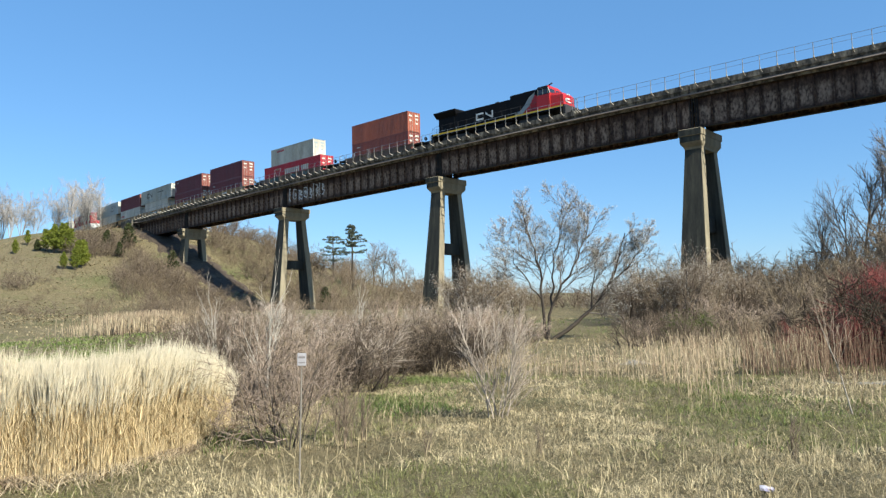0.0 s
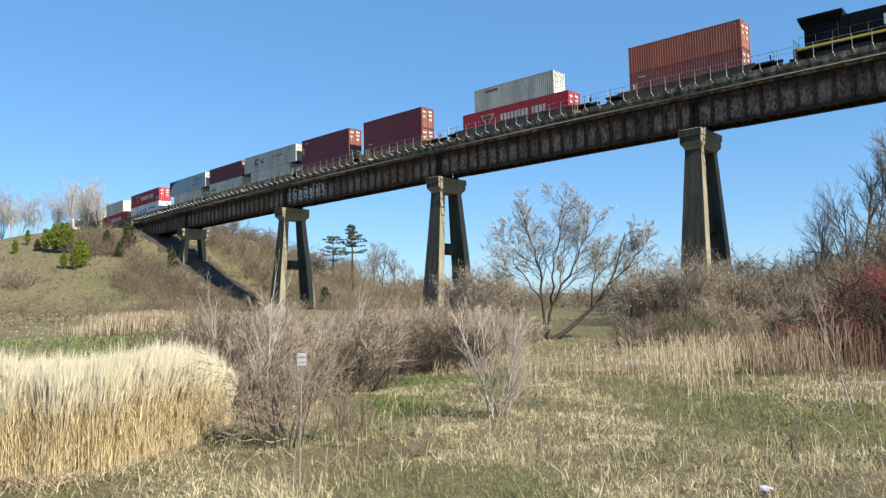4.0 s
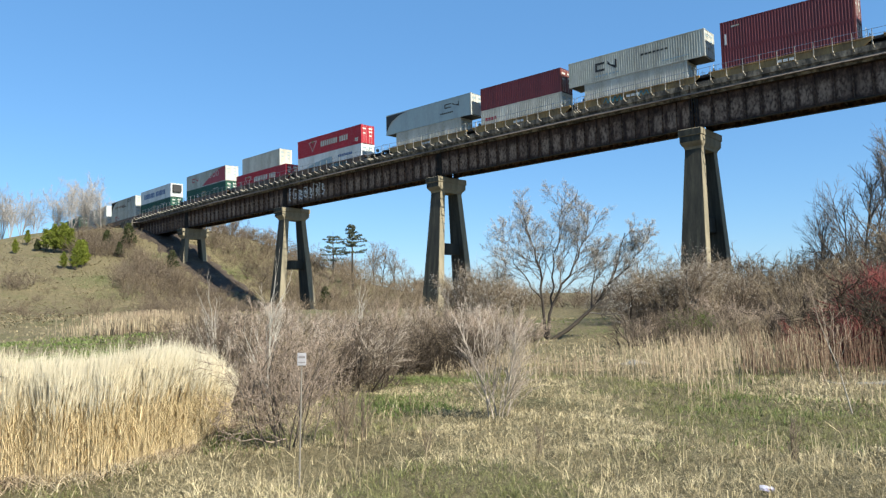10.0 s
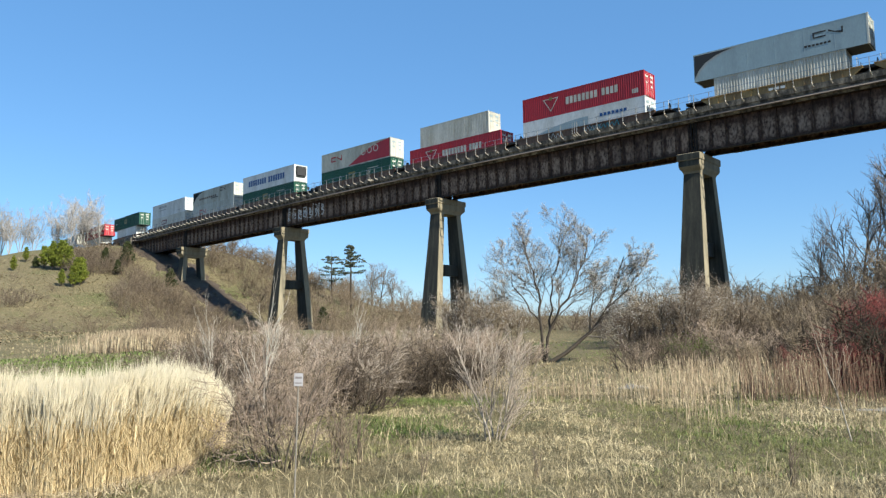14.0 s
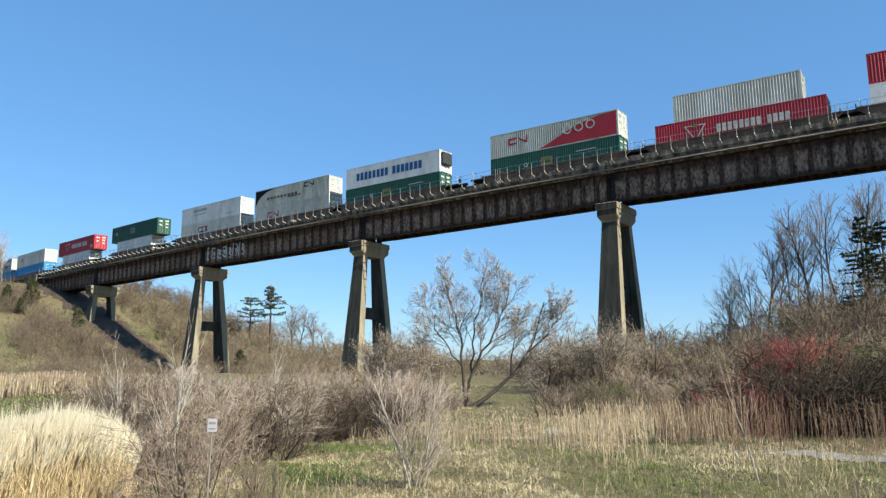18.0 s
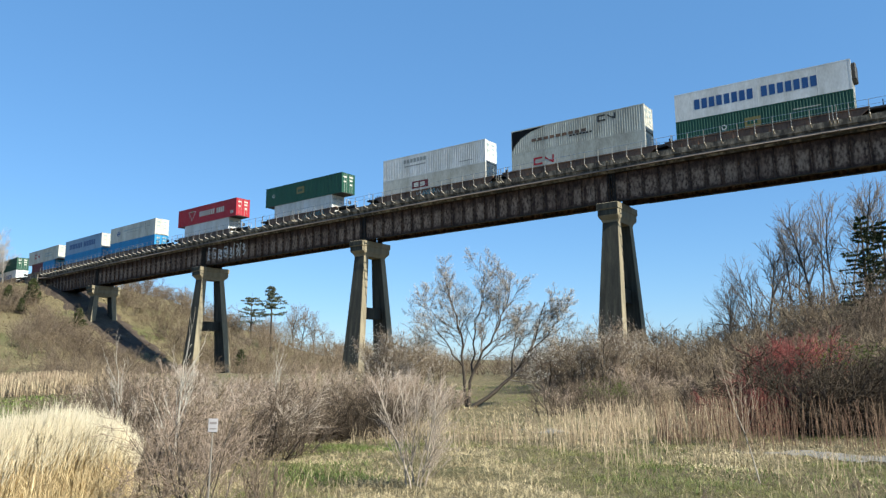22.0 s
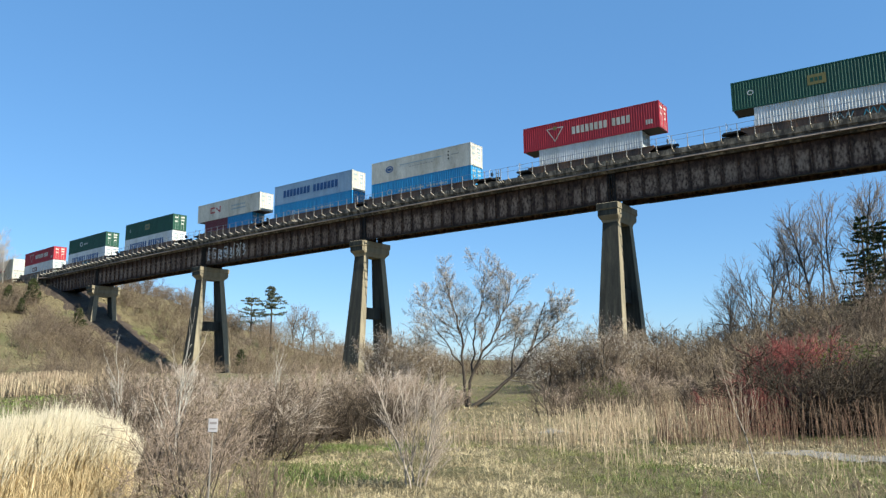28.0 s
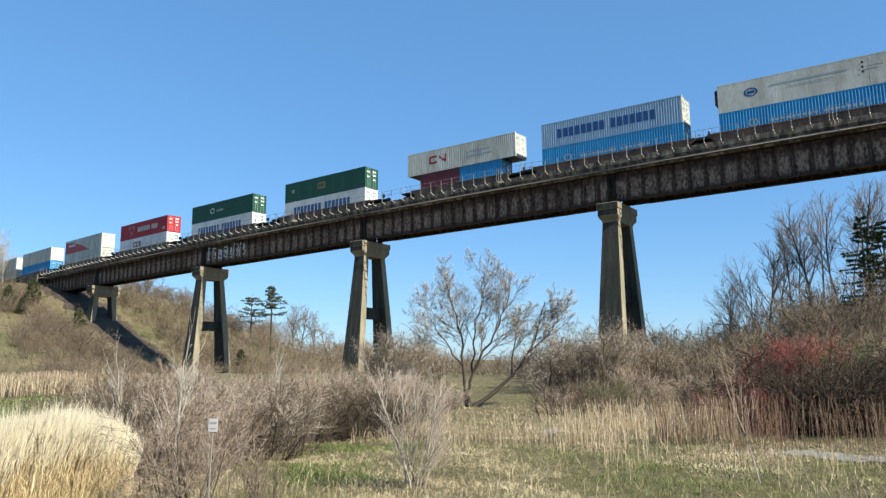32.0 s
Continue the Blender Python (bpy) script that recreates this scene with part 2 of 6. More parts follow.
def ground_material():
    mt = bpy.data.materials.new("meadow")
    mt.use_nodes = True
    N, L = mt.node_tree.nodes, mt.node_tree.links
    bs = N["Principled BSDF"]
    bs.inputs["Roughness"].default_value = 0.95
    bs.inputs["Specular IOR Level"].default_value = 0.1
    tc = N.new("ShaderNodeTexCoord")

    def noise_tex(scale, detail=6, rough=0.6):
        n = N.new("ShaderNodeTexNoise")
        n.inputs["Scale"].default_value, n.inputs["Detail"].default_value, n.inputs["Roughness"].default_value = scale, detail, rough
        L.new(tc.outputs["Object"], n.inputs["Vector"])
        return n.outputs["Fac"]

    def mixed(a, b, f, lo, hi):
        rg = N.new("ShaderNodeMapRange")
        rg.inputs["From Min"].default_value, rg.inputs["From Max"].default_value = lo, hi
        L.new(f, rg.inputs["Value"])
        mx = N.new("ShaderNodeMix")
        mx.data_type = "RGBA"
        L.new(rg.outputs["Result"], mx.inputs["Factor"])
        for key, c in (("A", a), ("B", b)):
            if isinstance(c, tuple):
                mx.inputs[key].default_value = (*c, 1)
            else:
                L.new(c, mx.inputs[key])
        return mx.outputs["Result"]
    straw = mixed((0.175, 0.142, 0.078), (0.115, 0.094, 0.05), noise_tex(1.6), 0.35, 0.65)
    green = mixed((0.10, 0.108, 0.038), (0.07, 0.088, 0.027), noise_tex(2.3), 0.35, 0.65)
    c = mixed(straw, green, noise_tex(0.11, 8, 0.62), 0.51, 0.70)
    c = mixed(c, (0.12, 0.085, 0.055), noise_tex(0.33, 7, 0.7), 0.60, 0.72)
    # thatch: dark gaps and bleached stalks, a few centimetres across
    c = mixed(c, (0.06, 0.05, 0.03), noise_tex(26, 4, 0.8), 0.5, 0.62)
    c = mixed(c, (0.33, 0.27, 0.165), noise_tex(41, 3, 0.8), 0.55, 0.66)
    L.new(c, bs.inputs["Base Color"])
    bp = N.new("ShaderNodeBump")
    bp.inputs["Strength"].default_value, bp.inputs["Distance"].default_value = 0.8, 0.05
    L.new(noise_tex(12, 6, 0.8), bp.inputs["Height"])
    L.new(bp.outputs["Normal"], bs.inputs["Normal"])
    return mt


M_GROUND = ground_material()


def build_land():
    rings = np.concatenate([np.linspace(0.4, 30, 76), 30 * (3200 / 30) ** np.linspace(0.012, 1, 150)])
    na = 330
    ang = np.linspace(0, 2 * np.pi, na, endpoint=False)
    R, A = np.meshgrid(rings, ang, indexing="ij")
    X, Y = R * np.sin(A), R * np.cos(A)
    Z = land(X, Y)
    v = np.stack([X, Y, Z], -1).reshape(-1, 3)
    i, j = np.meshgrid(np.arange(len(rings) - 1), np.arange(na), indexing="ij")
    a = i * na + j
    b = i * na + (j + 1) % na
    f = np.stack([a, a + na, b + na, b], -1).reshape(-1, 4)
    v = np.vstack([v, [[0, 0, land_z(0, 0)]]])
    ob = new("ground", fast_mesh("ground", v, f, [M_GROUND], True))
    core = [(len(v) - 1, int(q), int((q + 1) % na)) for q in range(na)]
    b2 = bmesh.new()
    b2.from_mesh(ob.data)
    b2.verts.ensure_lookup_table()
    for t in core:
        fc = b2.faces.new([b2.verts[k] for k in t])
        fc.smooth = True
    bmesh.ops.recalc_face_normals(b2, faces=b2.faces)
    if b2.faces[0].normal.z < 0:
        bmesh.ops.reverse_faces(b2, faces=b2.faces)
    b2.to_mesh(ob.data)
    b2.free()
    tagged(ob, "rough spring meadow of dead straw and new green grass", "ground", kind="structure")


build_land()

# ---- the viaduct ----
PIERS = (-134.6, -98.8, -63.15, -27.75, 8.0, 43.6)
ENDS = (-158.5, 62.0)
G_BOT, G_TOP, DK_BOT, DK_TOP = -4.12, -0.95, -1.0, 0.29   # heights from the rail
SEAT = -4.37                                              # top of the piers' caps
WEB, EDGE = 1.3, 2.3


def span_shape(s0, s1):
    """Local axes of one straight span between two piers: x from 0 to its length."""
    a, b = on_line(s0), on_line(s1)
    d = b - a
    z0, z1 = rail_z(s0), rail_z(s1)
    m = Matrix.LocRotScale((a.x, a.y, z0), Euler((0, -math.atan2(z1 - z0, d.length), math.atan2(d.y, d.x))), None)
    return m, d.length


def build_spans():
    stops = (ENDS[0],) + PIERS + (ENDS[1],)
    for n, (s0, s1) in enumerate(zip(stops, stops[1:])):
        m, ln = span_shape(s0, s1)
        sp = thing("bridge_span", "weathered steel plate girder span under a concrete track trough", "bridge span", "viaduct spans", m=m)
        x0, x1 = 0.16, ln - 0.16
        for side in (-1, 1):
            y = side * WEB
            sh = Shape()
            sh.box(x0, x1, y - 0.02, y + 0.02, G_BOT + 0.06, G_TOP - 0.04)
            girder = part("girder_web", sh, M_GIRDER, sp)
            sh = Shape()
            sh.box(x0, x1, y - 0.24, y + 0.24, G_BOT, G_BOT + 0.075, bevel=0.01)
            sh.box(x0 + 3, x1 - 3, y - 0.22, y + 0.22, G_BOT - 0.04, G_BOT - 0.001)
            part("bottom_flange", sh, M_FLANGE, girder, "dark rusty bottom flange")
            sh = Shape()
            sh.box(x0, x1, y - 0.28, y + 0.28, G_TOP - 0.06, G_TOP + 0.0)
            part("top_flange", sh, M_FLANGE, girder)
            nst = int(round(ln / 1.62))
            stiff = None
            for i in range(nst + 1):
                x = x0 + 0.1 + (x1 - x0 - 0.2) * i / nst
                if stiff is None:
                    sh = Shape()
                    lo, hi = (-0.24, -0.021) if side < 0 else (0.021, 0.24)
                    sh.box(-0.012, 0.012, lo, hi, G_BOT + 0.08, G_TOP - 0.065)
                    sh.box(-0.06, 0.06, hi - 0.012 if side < 0 else lo, hi if side < 0 else lo + 0.012, G_BOT + 0.08, G_TOP - 0.065)
                    stiff = sh.mesh("stiffener", [M_GIRDER])
                ob = part("stiffener", stiff, None, girder)
                ob.location = (x, y, 0)
        for i in range(9):
            sh = Shape()
            x = x0 + 0.6 + (x1 - x0 - 1.2) * i / 8
            for za, zb in ((G_BOT + 0.3, G_TOP - 0.3), (G_TOP - 0.3, G_BOT + 0.3)):
                sh.tube([(x, -WEB + 0.05, za), (x, WEB - 0.05, zb)], 0.06, k=4)
            sh.box(x - 0.05, x + 0.05, -WEB + 0.03, WEB - 0.03, G_BOT + 0.2, G_BOT + 0.32)
            part("cross_brace", sh, M_FLANGE, sp)
        # the trough of the deck, with its stepped fascia
        sh = Shape()
        for sg in (-1, 1):
            prof = [(sg * EDGE, DK_TOP), (sg * EDGE, DK_TOP - 0.55), (sg * (EDGE - 0.10), DK_TOP - 0.62), (sg * (EDGE - 0.34), DK_BOT + 0.16),
                    (sg * (EDGE - 0.45), DK_BOT), (sg * 1.0, DK_BOT + 0.1), (sg * 1.0, DK_BOT + 0.3), (sg * (EDGE - 0.35), DK_BOT + 0.3), (sg * (EDGE - 0.35), DK_TOP)]
            sh.rings([[(x, y, z) for y, z in prof] for x in (0.02, ln - 0.02)])
        sh.box(0.02, ln - 0.02, -1.0, 1.0, DK_BOT + 0.1, DK_BOT + 0.3)
        part("deck_trough", sh, M_DECK, sp, "stained concrete track trough")
        if n == 2:
            graffiti(sp)
        if n in (1, 2, 3, 4):
            near = part("joint_plate", joint_plate(), M_FLANGE, sp)
            near.location = (0.0, -WEB - 0.02, 0)


def graffiti(sp):
    """Pale outlined shapes sprayed over the web beside a pier; no readable letters."""
    rd = random.Random(21)
    y = -WEB - 0.026
    x = 0.9
    while x < 10.2:
        wide, tall = rd.uniform(1.15, 1.6), rd.uniform(1.7, 2.2)
        for k in range(2):
            sh = Shape()
            z0 = -3.5 + rd.uniform(0, 0.25)
            pts = [(x + wide * u, z0 + tall * w) for u, w in ((0.1, 0.05), (0.15, 0.95), (0.75, 0.9), (0.9, 0.62), (0.35, 0.5), (0.95, 0.32), (0.7, 0.03), (0.2, 0.1))]
            pts = [(px + rd.uniform(-0.16, 0.16), pz + rd.uniform(-0.22, 0.22)) for px, pz in pts]
            if k:
                pts = [(x + wide * 0.5 + (px - x - wide * 0.5) * 0.5, z0 + tall * 0.5 + (pz - z0 - tall * 0.5) * 0.5) for px, pz in pts[1:6]]
            for (xa, za), (xb, zb) in zip(pts, pts[1:]):
                d = Vector((xb - xa, zb - za))
                w = Vector((-d.y, d.x)).normalized() * 0.075
                e = d.normalized() * 0.05
                sh.quad((xa - w.x - e.x, y, za - w.y - e.y), (xb - w.x + e.x, y, zb - w.y + e.y), (xb + w.x + e.x, y, zb + w.y + e.y), (xa + w.x - e.x, y, za + w.y - e.y))
            part("graffiti_stroke", sh, M_GRAFF, sp, "pale sprayed outline")
        x += wide + 0.12


def joint_plate():
    sh = Shape()
    for x in (-0.42, -0.16, 0.12, 0.36):
        sh.box(x, x + 0.07, -0.3, -0.002, G_BOT + 0.02, G_TOP - 0.1)
    return sh


def build_piers():
    for n, s in enumerate(PIERS):
        p = on_line(s)
        zc = rail_z(s) + SEAT           # top of the cap
        base = [land_z(*on_line(s, o)) for o in (-5, -3.5, 0, 3.5, 5)]
        z0 = min(base) - 0.8
        m = Matrix.LocRotScale((p.x, p.y, zc), Euler((0, 0, heading(s))), None)
        pier = thing("bridge_pier", "tall tapered concrete pier with two legs and a flared cap", "bridge pier", "viaduct piers", m=m)
        h = zc - z0
        # cap: a plinth, and a flared block below it
        sh = Shape()

        def ring(hx, hy, z, c=0.06):
            return [(-hx, -hy + c, z), (-hx + c, -hy, z), (hx - c, -hy, z), (hx, -hy + c, z), (hx, hy - c, z), (hx - c, hy, z), (-hx + c, hy, z), (-hx, hy - c, z)]
        sh.rings([ring(1.16, 2.76, 0.0), ring(1.23, 2.84, -0.05), ring(1.23, 2.84, -0.68), ring(1.17, 2.76, -0.74)])
        part("cap_plinth", sh, M_PIER, pier)
        sh = Shape()
        sh.rings([ring(1.14, 2.72, -0.7), ring(1.14, 2.72, -1.34), ring(1.08, 2.52, -1.55), ring(0.95, 2.24, -1.78), ring(0.89, 2.13, -2.02)])
        part("cap", sh, M_PIER, pier)
        for side in (-1, 1):
            for x in (-0.55, 0.55):
                sh = Shape()
                sh.box(x - 0.3, x + 0.3, side * WEB - 0.32, side * WEB + 0.32, -0.04, G_BOT - SEAT - 0.006, bevel=0.02)
                part("bearing", sh, M_FLANGE, pier, "dark steel bearing shoe")
        # field side of the cap, its shade and staining laid on as dark panels
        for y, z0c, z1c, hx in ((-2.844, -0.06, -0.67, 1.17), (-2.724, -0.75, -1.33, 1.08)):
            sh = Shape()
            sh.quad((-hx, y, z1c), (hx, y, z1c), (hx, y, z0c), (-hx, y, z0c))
            part("runoff_stain", sh, M_PIERSHADE, pier, "dark streaked face, stain and shade put in its colour")
        # legs: battered outward and along the line, hollow between
        k = h / 18.0
        for sg in (-1, 1):
            sh = Shape()
            rings = []
            for q in (0.0, 0.25, 0.5, 0.75, 1.0):
                z = -1.85 - q * (h - 1.85)
                drop = q * (h - 1.85)
                hx = 0.875 + 0.041 * drop
                yo, yi = 2.09 + 0.107 * drop, 1.21 + 0.089 * drop
                lo, hi = sorted((sg * yo, sg * yi))
                c = 0.05
                rings.append([(-hx, lo + c, z), (-hx + c, lo, z), (hx - c, lo, z), (hx, lo + c, z), (hx, hi - c, z), (hx - c, hi, z), (-hx + c, hi, z), (-hx, hi - c, z)])
            sh.rings(rings)
            leg = part("leg", sh, M_PIER, pier)
            # faces along the line: stain and shade put into a darker colour
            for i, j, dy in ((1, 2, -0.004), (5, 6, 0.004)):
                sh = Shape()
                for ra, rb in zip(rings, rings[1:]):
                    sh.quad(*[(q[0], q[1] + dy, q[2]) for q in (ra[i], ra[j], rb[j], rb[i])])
                part("runoff_stain", sh, M_PIERSHADE, leg, "dark streaked face, stain and shade put in its colour")
            if h > 8:
                sh = Shape()
                sh.box(-2.0 * k - 0.1, 2.0 * k + 0.1, min(sg * 4.3 * k, sg * 2.0 * k), max(sg * 4.3 * k, sg * 2.0 * k), -h - 0.2, -h + 0.9, bevel=0.08)
                part("footing", sh, M_DECK, pier)
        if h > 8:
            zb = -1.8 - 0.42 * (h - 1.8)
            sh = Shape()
            # dark colour gives the beam the shade between the legs
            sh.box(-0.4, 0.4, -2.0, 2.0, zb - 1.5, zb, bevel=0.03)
            part("cross_beam", sh, M_PIERSHADE, pier)


def build_railings():
    """On each edge: posts that stand on arms bracketed out from the deck, and two rails."""
    sh = Shape()
    sh.box(-0.028, 0.028, -0.028, 0.028, -0.25, 1.12, bevel=0.005)
    post = sh.mesh("post", [M_UPRIGHT])
    sh = Shape()
    sh.tube([(0, 0, -0.14), (0, 0.08, -0.27), (0, 0.3, -0.34), (0, 0.66, -0.40)], 0.07, k=5)
    arm = sh.mesh("bracket_arm", [M_POST], True)
    for side, label in ((1, "pale steel railing on bracket arms along the viaduct's deck"), (-1, "pale steel railing on bracket arms along the deck's other edge")):
        rl = thing("railing", label, "railing", "viaduct railings")
        off = side * 2.95
        s = ENDS[0] + 0.5
        n = 0
        while s < ENDS[1]:
            gaps = [s] + ([s + 0.3, s + 0.6] if n % 22 == 8 else [])
            for q in gaps:
                mm = line_pose(q, off, DK_TOP + 0.05)
                if side < 0:
                    mm = mm @ pose(0, 0, 0, 0, 0, 180)
                o = part("post", post, None, rl)
                o.matrix_basis = mm
                o = part("bracket_arm", arm, None, rl)
                o.matrix_basis = mm
            s += 1.58
            n += 1
        for hgt, rad, nm in ((1.1, 0.022, "top_rail"), (0.6, 0.016, "mid_rail")):
            sh = Shape()
            pts = []
            q = ENDS[0]
            while q <= ENDS[1] + 0.1:
                p = on_line(q, off)
                pts.append((p.x, p.y, rail_z(q) + DK_TOP + 0.05 + hgt))
                q += 3.5
            sh.tube(pts, rad, k=5)
            part(nm, sh, M_RAILING, rl)


def build_track():
    tr = thing("railway_track", "single railway track of steel rails on ballast", "railway track", kind="structure")
    q0, q1, st = -640.0, 400.0, 5.0
    n = int((q1 - q0) / st)
    for off in (-0.75, 0.75):
        sh = Shape()
        rings = []
        for i in range(n + 1):
            s = q0 + i * st
            rings.append([(*on_line(s, off + dx), rail_z(s) + dz) for dx, dz in ((-0.037, 0), (0.037, 0), (0.037, -0.04), (0.01, -0.06), (0.01, -0.15), (0.07, -0.175), (-0.07, -0.175), (-0.01, -0.15), (-0.01, -0.06), (-0.037, -0.04))])
        sh.rings(rings)
        part("rail", sh, M_STEEL, tr)
    sh = Shape()
    rings = []
    for i in range(n + 1):
        s = q0 + i * st
        wide = 0 if ENDS[0] < s < ENDS[1] else 1.1
        rings.append([(*on_line(s, o), rail_z(s) + z) for o, z in ((-2.25 - wide, -0.78), (-1.7, -0.2), (1.7, -0.2), (2.25 + wide, -0.78))])
    sh.rings(rings)
    part("ballast", sh, M_BALLAST, tr, "brown crushed-stone ballast")


def build_abutments():
    for s, sg in ((ENDS[0], -1), (ENDS[1], 1)):
        m = line_pose(s)
        ab = thing("abutment", "stained concrete abutment in the bank", "abutment", "viaduct abutments", m=m)
        sh = Shape()
        lo, hi = sorted((sg * 3.0, -sg * 1.0))
        sh.box(lo, hi, -3.2, 3.2, -7, G_BOT - 0.03, bevel=0.05)
        part("bearing_wall", sh, M_DECK, ab)
        sh = Shape()
        lo, hi = sorted((sg * 3.0, sg * 0.2))
        sh.box(lo, hi, -3.1, 3.1, G_BOT - 0.02, -0.85, bevel=0.04)
        part("back_wall", sh, M_DECK, ab)
        for y in (-3.3, 2.95):
            sh = Shape()
            lo, hi = sorted((sg * 7.0, sg * 0.1))
            sh.box(lo, hi, y, y + 0.35, -5, 0.1, bevel=0.03)
            part("wing_wall", sh, M_DECK, ab)


def build_soil():
    """Bare earth under the deck, down the embankment's end; its dark colour stands in for the deck's shadow."""
    ss, dd = np.linspace(-163, -112, 40), np.linspace(-5.5, 5, 20)
    v = []
    for s in ss.tolist():
        for d in dd.tolist():
            w = d + 1.2 * noise.noise((s * 0.3, d * 0.3, 2.0))
            p = on_line(s, w)
            q = min((163 + s) / 3, (-112 - s) / 8, (d + 5.5) / 2, (5 - d) / 2, 1.0)
            v.append((p.x, p.y, land_z(p.x, p.y) - 0.25 + 0.4 * max(0.0, q) + 0.3 * noise.noise((s * 0.8, d * 0.8, 5.0))))
    i, j = np.meshgrid(np.arange(39), np.arange(19), indexing="ij")
    a = (i * 20 + j).ravel()
    soil = mat("shadowed_earth", (0.055, 0.038, 0.027), 0.95, 0.0, 0.4, 0.7, 6, 0.6, (0.10, 0.078, 0.05), 0.4, second_scale=0.3)
    me = fast_mesh("shadowed_earth", np.array(v), np.stack([a, a + 1, a + 21, a + 20], 1), [soil], True)
    tagged(new("shadowed_earth", me), "bare earth of the slope under the viaduct, darkened for the deck's shadow", "ground", kind="structure")


build_soil()
build_spans()
build_piers()
build_railings()
build_track()
build_abutments()

# ---- the train ----
def paint(name, c, vary=0.12, second=None, amount=0.35, rough=0.5, spec=0.3):
    return mat(name, c, rough, 0.0, vary, 0.7, 9, 0.04, second, amount, (1, 1, 0.35), 0.5, sharp=0.15, spec=spec)


P = {
    "orange": paint("orange_brown_paint", (0.34, 0.095, 0.05), second=(0.22, 0.07, 0.045), amount=0.45),
    "rust": paint("red_brown_paint", (0.20, 0.055, 0.04), second=(0.13, 0.045, 0.035)),
    "grey": paint("pale_grey_paint", (0.44, 0.44, 0.38), vary=0.22, second=(0.27, 0.26, 0.21), amount=0.45),
    "red": paint("bright_red_paint", (0.33, 0.02, 0.03), second=(0.235, 0.022, 0.03)),
    "maroon": paint("maroon_paint", (0.13, 0.026, 0.030), second=(0.085, 0.022, 0.025)),
    "cream": paint("off_white_paint", (0.55, 0.53, 0.46), vary=0.2, second=(0.36, 0.33, 0.26), amount=0.45),
    "white": paint("white_paint", (0.62, 0.62, 0.60), vary=0.18, second=(0.44, 0.43, 0.39), amount=0.42),
    "steel": paint("blue_grey_paint", (0.265, 0.335, 0.355), second=(0.21, 0.265, 0.285)),
    "sky": paint("faded_blue_paint", (0.23, 0.33, 0.44), second=(0.17, 0.25, 0.35)),
    "ochre": paint("dull_ochre_paint", (0.17, 0.145, 0.05)),
    "silver": paint("dull_silver_paint", (0.30, 0.31, 0.29), second=(0.2, 0.2, 0.19)),
    "teal": paint("teal_spray", (0.05, 0.20, 0.24)),
    "green": paint("dark_green_paint", (0.015, 0.066, 0.04), second=(0.012, 0.048, 0.031)),
    "blue": paint("bright_blue_paint", (0.03, 0.22, 0.44), second=(0.03, 0.16, 0.33)),
    "navy": paint("navy_paint", (0.02, 0.07, 0.20)),
    "black": paint("black_paint", (0.006, 0.006, 0.007), rough=0.6, spec=0.1),
    "yellow": paint("yellow_paint", (0.62, 0.42, 0.03)),
    "brown": paint("brown_car_paint", (0.19, 0.105, 0.06), vary=0.4, second=(0.075, 0.05, 0.036), amount=0.5),
    "tyellow": paint("ochre_car_paint", (0.33, 0.21, 0.075), vary=0.35, second=(0.15, 0.095, 0.045), amount=0.45),
    "dark": paint("dark_steel", (0.03, 0.028, 0.027), rough=0.6),
    "loco_red": paint("cab_red_paint", (0.37, 0.02, 0.022), rough=0.4),
}
M_GLASS = mat("cab_glass", (0.02, 0.025, 0.03), 0.08, 0.0, 0.1, 1, 5, 0.0, spec=0.6)
F40, F53 = 12.19, 16.15


def side_wall(ln, w, h, m, sg, plain):
    """One long wall with pressed ribs between a bottom and a top rail."""
    sh = Shape()
    hx, hy = ln / 2, w / 2
    rail, postw = 0.13, 0.16
    z0, z1 = rail - 0.005, h - 0.105
    yo, yi = sg * hy, sg * (hy - (0.045 if not plain else 0.005))
    pitch = 0.278 if not plain else 2.6
    n = max(1, int(round((ln - 2 * postw) / pitch)))
    p = (ln - 2 * postw) / n
    for i in range(n):
        a = -hx + postw + i * p
        if plain:
            xs = ((a, yi), (a + p - 0.07, yi), (a + p - 0.05, yo), (a + p - 0.02, yo), (a + p, yi))
        else:
            xs = ((a, yi), (a + 0.22 * p, yi), (a + 0.5 * p, yo), (a + 0.72 * p, yo), (a + p, yi))
        for (xa, ya), (xb, yb) in zip(xs, xs[1:]):
            sh.quad((xa, ya, z0), (xb, yb, z0), (xb, yb, z1), (xa, ya, z1))
    lo, hi = sorted((sg * (hy + 0.001), sg * (hy - 0.08)))
    sh.box(-hx, hx, lo, hi, 0, rail)
    sh.box(-hx, hx, lo, hi, h - 0.11, h)
    return sh.mesh("side_wall", [m])


def slab(ln, w, z0, z1, m, name):
    sh = Shape()
    sh.box(-ln / 2 + 0.02, ln / 2 - 0.02, -w / 2 + 0.081, w / 2 - 0.081, z0, z1)
    return sh.mesh(name, [m])


def corner_post(h, m):
    """Post with its two castings, for the corner at +x, -y; it sits inside the origin."""
    sh = Shape()
    sh.box(-0.16, 0.002, -0.002, 0.12, 0.0, h)
    for z in (0, h - 0.12):
        sh.box(-0.18, 0.008, -0.008, 0.16, z - 0.002, z + 0.122)
    return sh.mesh("corner_post", [m])


